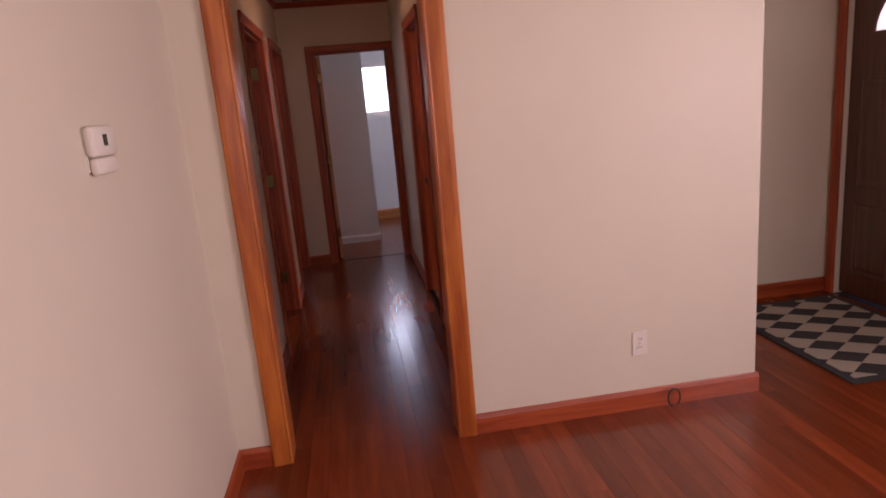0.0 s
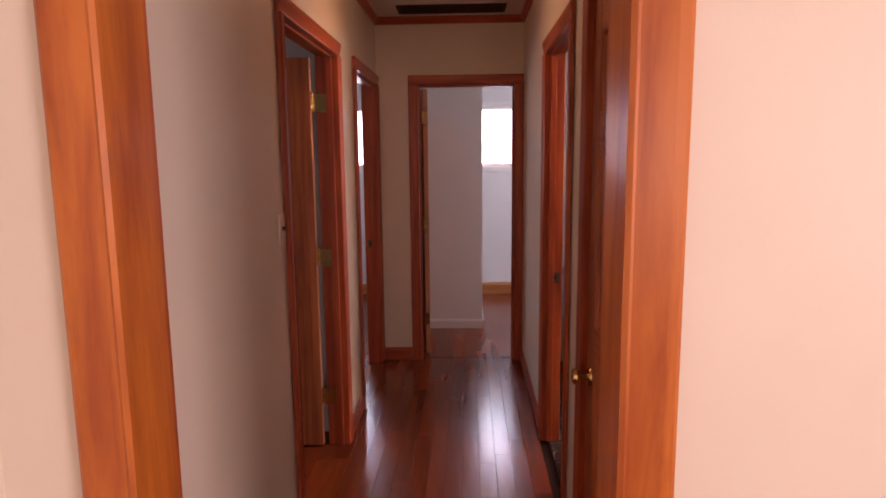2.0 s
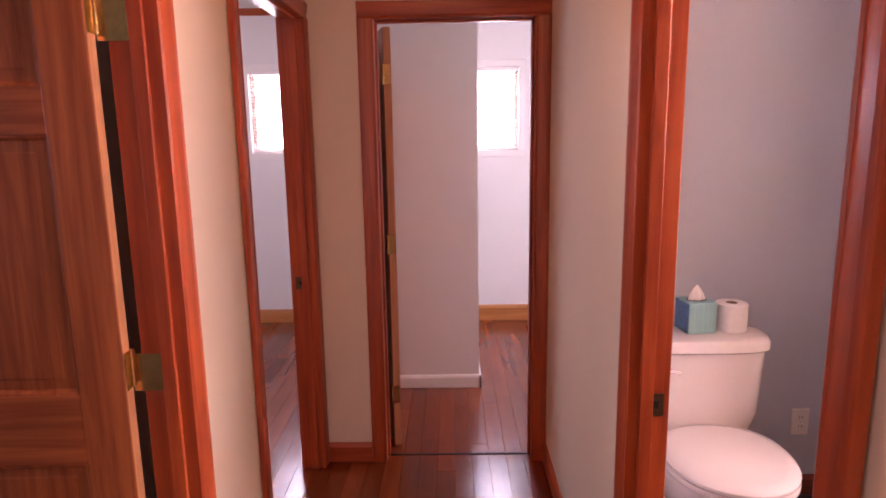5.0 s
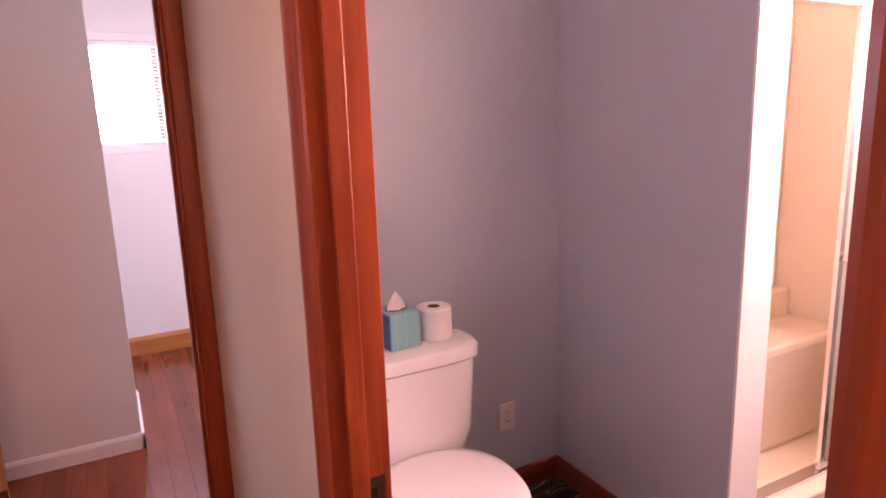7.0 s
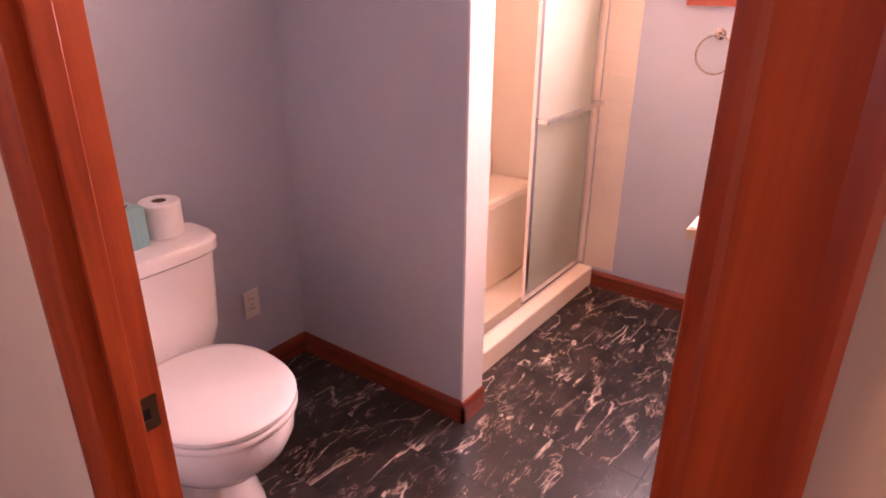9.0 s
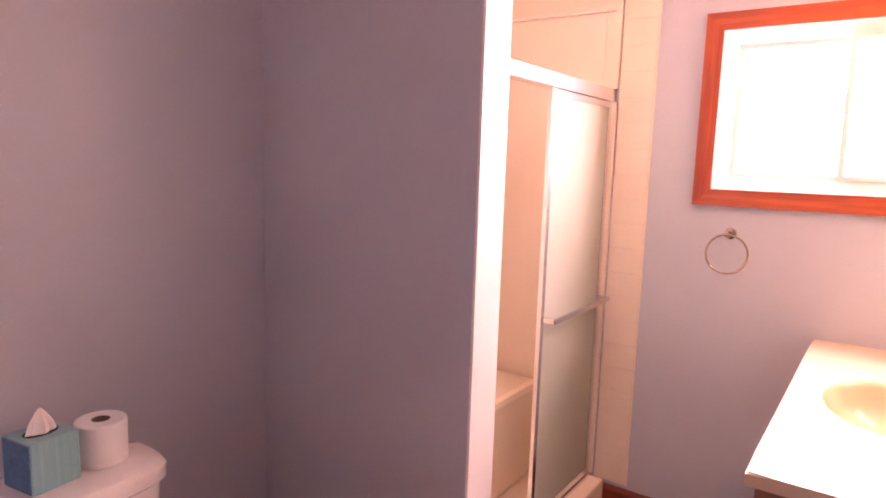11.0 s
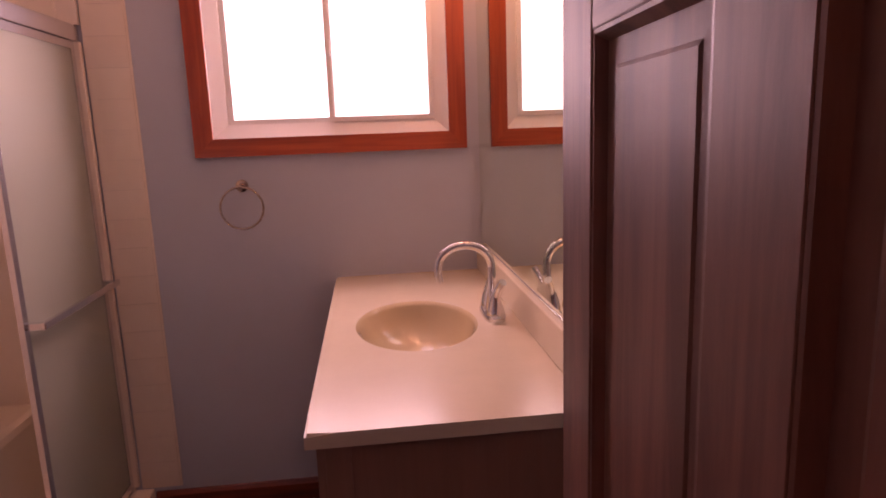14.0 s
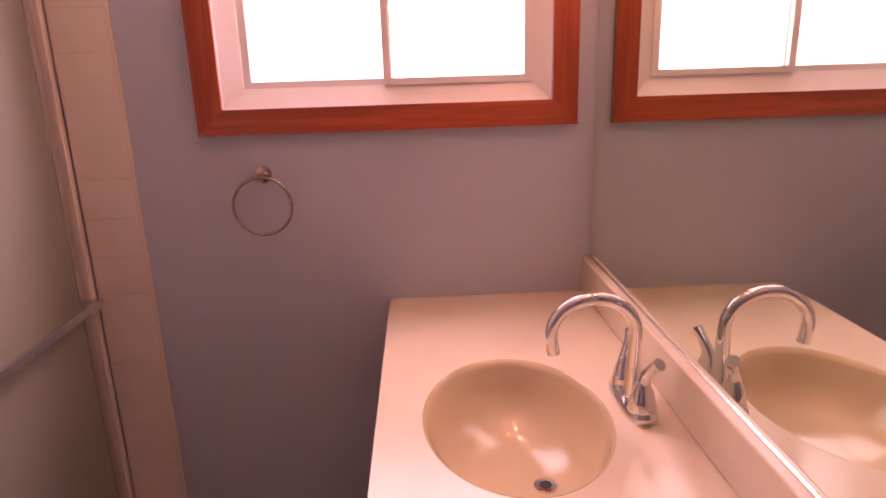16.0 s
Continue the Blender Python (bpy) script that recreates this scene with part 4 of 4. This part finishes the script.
tube(bm, [(-0.17, -0.243, 0.70), (-0.13, -0.246, 0.695), (-0.09, -0.246, 0.688)], [0.008, 0.007, 0.006], 10)
part("flush_lever", bm, CHROME, tl, "chrome flush lever", True)

ZT = 0.8025
rl = thing("toilet_roll", pose(1.072, 5.945, ZT), "full white toilet paper roll standing on the toilet tank", "toilet roll")
bm = bmesh.new()
seg, r0, r1 = 40, 0.021, 0.058
rr = [[bm.verts.new((r * math.cos(2 * math.pi * k / seg), r * math.sin(2 * math.pi * k / seg), z)) for k in range(seg)] for r, z in ((r0, 0), (r1 - 0.003, 0), (r1, 0.003), (r1, 0.101), (r1 - 0.003, 0.104), (r0, 0.104))]
for a, b in zip(rr, rr[1:]):
    for k in range(seg):
        bm.faces.new((a[k], a[(k + 1) % seg], b[(k + 1) % seg], b[k]))
part("paper", bm, PAPER, rl, "", True)
bm = bmesh.new()
rr = [[bm.verts.new((r * math.cos(2 * math.pi * k / seg), r * math.sin(2 * math.pi * k / seg), z)) for k in range(seg)] for r, z in ((0.0208, 0), (0.0208, 0.1035), (0.0195, 0.1035), (0.0195, 0.001))]
for a, b in zip(rr, rr[1:]):
    for k in range(seg):
        bm.faces.new((a[k], a[(k + 1) % seg], b[(k + 1) % seg], b[k]))
bm.faces.new(rr[-1])
part("core", bm, CARDBOARD, rl, "brown cardboard core", True)

tb = thing("tissue_box", pose(0.937, 5.94, ZT, 0, 0, 8), "teal and blue cube tissue box with a tissue pulled up", "tissue box")
part("box", boxes((-0.054, 0.054, -0.054, 0.054, 0, 0.118), bevel=0.002), TEAL, tb)
part("side_print", boxes((-0.0555, -0.0542, -0.05, 0.05, 0.004, 0.114)), BLUECARD, tb, "blue printed side")
bm = bmesh.new()
# black disc on the shut box top, for the shade inside
loft(bm, [(0.1182, 0, 0, 0.038, 0.026, 0.026, 2), (0.119, 0, 0, 0.038, 0.026, 0.026, 2)], 24)
part("opening", bm, DARK, tb, "black oval disc for the opening's shade")
bm = bmesh.new()
ring0 = None
for z, r in ((0.119, 0.03), (0.14, 0.024), (0.16, 0.013), (0.174, 0.003)):
    ring = [bm.verts.new((r * math.cos(2 * math.pi * k / 20) * (1 + 0.18 * math.sin(k * 2.1)), 0.55 * r * math.sin(2 * math.pi * k / 20) * (1 + 0.3 * math.cos(k * 1.7)), z)) for k in range(20)]
    if ring0:
        for k in range(20):
            bm.faces.new((ring0[k], ring0[(k + 1) % 20], ring[(k + 1) % 20], ring[k]))
    ring0 = ring
part("tissue", bm, PAPER, tb, "white tissue peak", True)

# vanity
VX0, VX1, VY0, VY1, VZ = 1.745, XE - 0.002, 4.0465, 4.628, 0.925
vn = thing("vanity_cabinet", pose(0, 0, 0), "pale wood bathroom vanity cabinet", "vanity")
part("end_panel", boxes((VX0 + 0.03, VX0 + 0.048, VY0, VY1 - 0.035, 0.09, VZ - 0.032), bevel=0.002), CAB, vn)
part("back_panel", boxes((VX0 + 0.048, VX1, VY0, VY0 + 0.012, 0.09, VZ - 0.032)), CAB, vn)
part("bottom_panel", boxes((VX0 + 0.048, VX1, VY0 + 0.012, VY1 - 0.035, 0.09, 0.11)), CAB, vn)
part("toe_kick", boxes((VX0 + 0.05, VX1, VY0 + 0.01, VY1 - 0.09, 0.001, 0.0895)), GAP, vn)
part("corner_stile", boxes((VX0 + 0.022, VX0 + 0.0298, VY1 - 0.085, VY1 - 0.034, 0.09, VZ - 0.033), bevel=0.002), CAB, vn)
part("front_frame", boxes((VX0 + 0.03, VX1, VY1 - 0.0348, VY1 - 0.030, 0.09, VZ - 0.033)), CAB, vn)
for k in range(3):
    x0 = VX0 + 0.06 + 0.455 * k
    dr = part("cabinet_door", boxes((x0, x0 + 0.43, VY1 - 0.0298, VY1 - 0.014, 0.13, VZ - 0.20), bevel=0.003), CAB, vn)
    bm = bmesh.new()
    tube(bm, [(x0 + 0.39, VY1 - 0.014, 0.62), (x0 + 0.39, VY1, 0.62), (x0 + 0.39, VY1 + 0.008, 0.62)], [0.006, 0.007, 0.013], 14)
    part("knob", bm, BRASS, dr, "brass knob", True)
    part("drawer_front", boxes((x0, x0 + 0.43, VY1 - 0.0298, VY1 - 0.014, VZ - 0.18, VZ - 0.05), bevel=0.003), CAB, vn)

vt = thing("vanity_countertop", pose(0, 0, 0), "cream cultured marble vanity top with a moulded oval basin", "countertop")
SX, SY, SRX, SRY = 2.405, 4.365, 0.235, 0.170
bm = bmesh.new()
seg = 64
angles = [2 * math.pi * k / seg for k in range(seg)]


def ellipse(z, f, dx=0.0, dy=0.0):
    return [bm.verts.new((SX + dx + SRX * f * math.cos(a), SY + dy + SRY * f * math.sin(a), z)) for a in angles]


def on_rect(a):
    dx, dy = math.cos(a) * SRX, math.sin(a) * SRY
    s = min(((VX1 - SX) if dx > 0 else (SX - VX0)) / max(abs(dx), 1e-9), ((VY1 - SY) if dy > 0 else (SY - VY0)) / max(abs(dy), 1e-9))
    return SX + s * dx, SY + s * dy


corners = [(VX1, VY1), (VX0, VY1), (VX0, VY0), (VX1, VY0)]
rim = [on_rect(a) for a in angles]
for cx, cy in corners:
    j = min(range(seg), key=lambda k: (rim[k][0] - cx) ** 2 + (rim[k][1] - cy) ** 2)
    rim[j] = (cx, cy)
outer = [bm.verts.new((x, y, VZ)) for x, y in rim]
lip = ellipse(VZ, 1.04)
for k in range(seg):
    bm.faces.new((outer[k], outer[(k + 1) % seg], lip[(k + 1) % seg], lip[k]))
low = [bm.verts.new((x, y, VZ - 0.031)) for x, y in rim]
for k in range(seg):
    bm.faces.new((outer[k], outer[(k + 1) % seg], low[(k + 1) % seg], low[k]))
bmesh.ops.bevel(bm, geom=[e for e in bm.edges if e.verts[0] in set(outer) and e.verts[1] in set(outer)], offset=0.006, segments=3, affect="EDGES")
part("slab", bm, COUNTER, vt, "", True)
bm = bmesh.new()
prev = ellipse(VZ - 0.0002, 1.04)
for z, f in ((VZ - 0.004, 1.01), (VZ - 0.014, 0.98), (VZ - 0.045, 0.92), (VZ - 0.085, 0.80), (VZ - 0.115, 0.62), (VZ - 0.132, 0.40), (VZ - 0.138, 0.20), (VZ - 0.140, 0.085)):
    ring = ellipse(z, f, -0.028 * (1 - f), -0.058 * (1 - f))
    for k in range(seg):
        bm.faces.new((prev[k], prev[(k + 1) % seg], ring[(k + 1) % seg], ring[k]))
    prev = ring
bm.faces.new(prev)
part("basin", bm, BASIN, vt, "bone-coloured oval basin", True)
bm = bmesh.new()
dx, dy = SX - 0.026, SY - 0.053
loft(bm, [(VZ - 0.1398, dx, dy, 0.022, 0.022, 0.022, 2), (VZ - 0.136, dx, dy, 0.022, 0.022, 0.022, 2), (VZ - 0.1355, dx, dy, 0.015, 0.015, 0.015, 2)], 24)
part("drain", bm, CHROME, vt, "chrome drain", True)
bm = bmesh.new()
# black disc on the drain, for the shade down the pipe
loft(bm, [(VZ - 0.1352, dx, dy, 0.012, 0.012, 0.012, 2), (VZ - 0.1345, dx, dy, 0.010, 0.010, 0.010, 2)], 20)
part("drain_hole_shade", bm, DARK, vt)
part("backsplash", boxes((VX0, VX1, VY0, VY0 + 0.024, VZ + 0.0005, 1.028), bevel=0.004), COUNTER, vt)

# faucet
FX, FY = 2.43, 4.135
fc = thing("faucet", pose(FX, FY, VZ), "chrome two-handle faucet with a tall curved spout", "faucet")
bm = bmesh.new()
loft(bm, [(0.0005, 0, 0, 0.086, 0.033, 0.033, 3), (0.012, 0, 0, 0.086, 0.033, 0.033, 3), (0.019, 0, 0, 0.080, 0.028, 0.028, 3)], 40)
part("base_plate", bm, CHROME, fc, "", True)
bm = bmesh.new()
pts = [(0, 0, 0.018), (0, 0, 0.05), (0, 0, 0.11), (0, 0.0, 0.15)]
for k in range(1, 15):
    a = math.pi - math.pi * 1.05 * k / 14
    pts.append((0, 0.080 + 0.080 * math.cos(a), 0.15 + 0.068 * math.sin(a)))
pts += [(0, 0.158, 0.128), (0, 0.155, 0.112)]
tube(bm, pts, [0.021, 0.017, 0.0135] + [0.012] * (len(pts) - 4) + [0.0125], 18)
part("spout", bm, CHROME, fc, "", True)
for s in (-1, 1):
    x = s * 0.052
    bm = bmesh.new()
    tube(bm, [(x, 0, 0.016), (x, 0, 0.022), (x, 0, 0.034), (x, 0, 0.052), (x, 0, 0.064), (x, 0, 0.074)], [0.027, 0.027, 0.024, 0.020, 0.015, 0.013], 22)
    hb = part("valve_body", bm, CHROME, fc, "", True)
    bm = bmesh.new()
    tube(bm, [(x, 0, 0.066), (x + s * 0.004, -0.004, 0.085), (x + s * 0.014, -0.012, 0.105), (x + s * 0.026, -0.018, 0.118)], [0.014, 0.011, 0.010, 0.012], 16)
    part("handle", bm, CHROME, hb, "curved chrome lever", True)

# mirror, lamp, towel ring
mr = thing("wall_mirror", pose(0, 0, 0), "frameless wall mirror above the vanity", "mirror")
part("mirror_glass", boxes((1.82, XE - 0.012, 4.0465, 4.051, 1.034, 2.02)), MIRROR, mr)
part("edge_channel", boxes((1.815, XE - 0.006, 4.0455, 4.0535, 1.0285, 1.0338)), ALU, mr, "thin metal channel")
part("edge_channel", boxes((1.814, 1.8195, 4.0455, 4.0535, 1.034, 2.02)), ALU, mr, "thin metal channel")
vl = thing("vanity_light", pose(2.71, 4.0455, 2.20), "brass vanity light with glowing globe bulbs", "wall light")
part("back_plate", boxes((-0.34, 0.34, 0, 0.03, -0.045, 0.045), bevel=0.006), BRASS, vl)
for x in (-0.25, 0.0, 0.25):
    bm = bmesh.new()
    tube(bm, [(x, 0.03, 0), (x, 0.05, 0), (x, 0.075, 0)], [0.022, 0.024, 0.02], 16)
    part("socket", bm, BRASS, vl, "", True)
    bm = bmesh.new()
    bmesh.ops.create_uvsphere(bm, u_segments=20, v_segments=12, radius=0.042, matrix=Matrix.Translation((x, 0.112, 0)))
    part("bulb", bm, BULB, vl, "glowing warm globe bulb", True)

tr = thing("towel_ring", pose(XE, 4.955, 1.297), "brushed nickel towel ring under the bathroom window", "towel ring")
bm = bmesh.new()
tube(bm, [(-0.0005, 0, 0), (-0.006, 0, 0), (-0.01, 0, 0)], [0.024, 0.023, 0.014], 20)
tube(bm, [(-0.008, 0, 0), (-0.042, 0, -0.004)], [0.010, 0.009], 14)
part("bracket", bm, NICKEL, tr, "", True)
bm = bmesh.new()
tube(bm, [(-0.040, 0.078 * math.sin(a), -0.080 + 0.078 * math.cos(a)) for a in [2 * math.pi * k / 48 for k in range(49)]], 0.0042, 10, False)
part("ring", bm, NICKEL, tr, "slim nickel ring", True)

# ---- pieces: wall tiles and floor planks ----
me = None
for k in range(22):
    z = 0.108 + 0.1085 * k
    if z + 0.106 > H:
        break
    if me is None:
        p = part("tile", boxes((-0.004, 0, 0, 0.146, 0, 0.1079), bevel=0.0006), TILE, tc)
        me = p.data
    else:
        p = new("tile", me)
        p.parent = tc
    p.matrix_basis = pose(XE - 0.0055, 5.302, z)

# square vinyl tiles of the bathroom floor
FT = 0.334
tiles = {}
for i in range(-4, 6):
    for j in range(-5, 4):
        x0, x1 = max(1.505 + FT * i, 0.49), min(1.505 + FT * (i + 1), XE)
        y0, y1 = max(5.33 + FT * j, 3.985), min(5.33 + FT * (j + 1), 6.17)
        if x1 - x0 < 0.01 or y1 - y0 < 0.01:
            continue
        key = (round(x1 - x0, 3), round(y1 - y0, 3))
        if key not in tiles:
            p = part("tile", boxes((0.0003, key[0] - 0.0003, 0.0003, key[1] - 0.0003, -0.0029, 0), bevel=0.0005), MARBLE, floor_bath)
            tiles[key] = p.data
        else:
            p = new("tile", tiles[key])
            p.parent = floor_bath
        p.matrix_basis = pose(x0, y0, 0)

fl = tagged(new("floor"), "glossy red-brown oak strip floor", "floor", "", "structure")
rng = random.Random(7)
PW = 0.083
meshes, rest = {}, bmesh.new()
count = 0
x = -3.63
while x < XE:
    y = -3.2 - rng.random()
    while y < YN:
        n = rng.choice((0.9, 1.2, 1.5, 1.8, 2.2))
        y0, y1 = max(y, -3.2), min(y + n, YN)
        y += n
        xc, w = x + PW / 2, min(PW, XE - x)
        segs = [(y0, y1)]
        if x + PW > 0.49:
            segs = [(a, b) for a, b in ((y0, min(y1, 3.985)), (max(y0, 6.17), y1)) if b - a > 0.01]
        if xc < -0.75:
            segs = [(max(a, 2.75), b) for a, b in segs if b > 2.8]
        for a, b in segs:
            near = -0.75 < xc < 2.0 and a < 8.0 and b > 0.6 and (xc < 0.6 or (1.0 < b and a < 4.1 and count < 300)) and count < 300
            if near:
                key = round(b - a, 2)
                if key not in meshes:
                    p = part("plank", boxes((0.0003, PW - 0.0003, 0, key - 0.0006, -0.0195, 0), bevel=0.0006), PLANK, fl)
                    meshes[key] = p.data
                else:
                    p = new("plank", meshes[key])
                    p.parent = fl
                p.matrix_basis = pose(x, a, 0)
                count += 1
            else:
                add_box(rest, x + 0.0006, x + w - 0.0006, a, b - 0.0012, -0.0195, 0)
    x += PW
tagged(part("plank_field", rest, PLANK_FIELD, fl), kind="stuff")
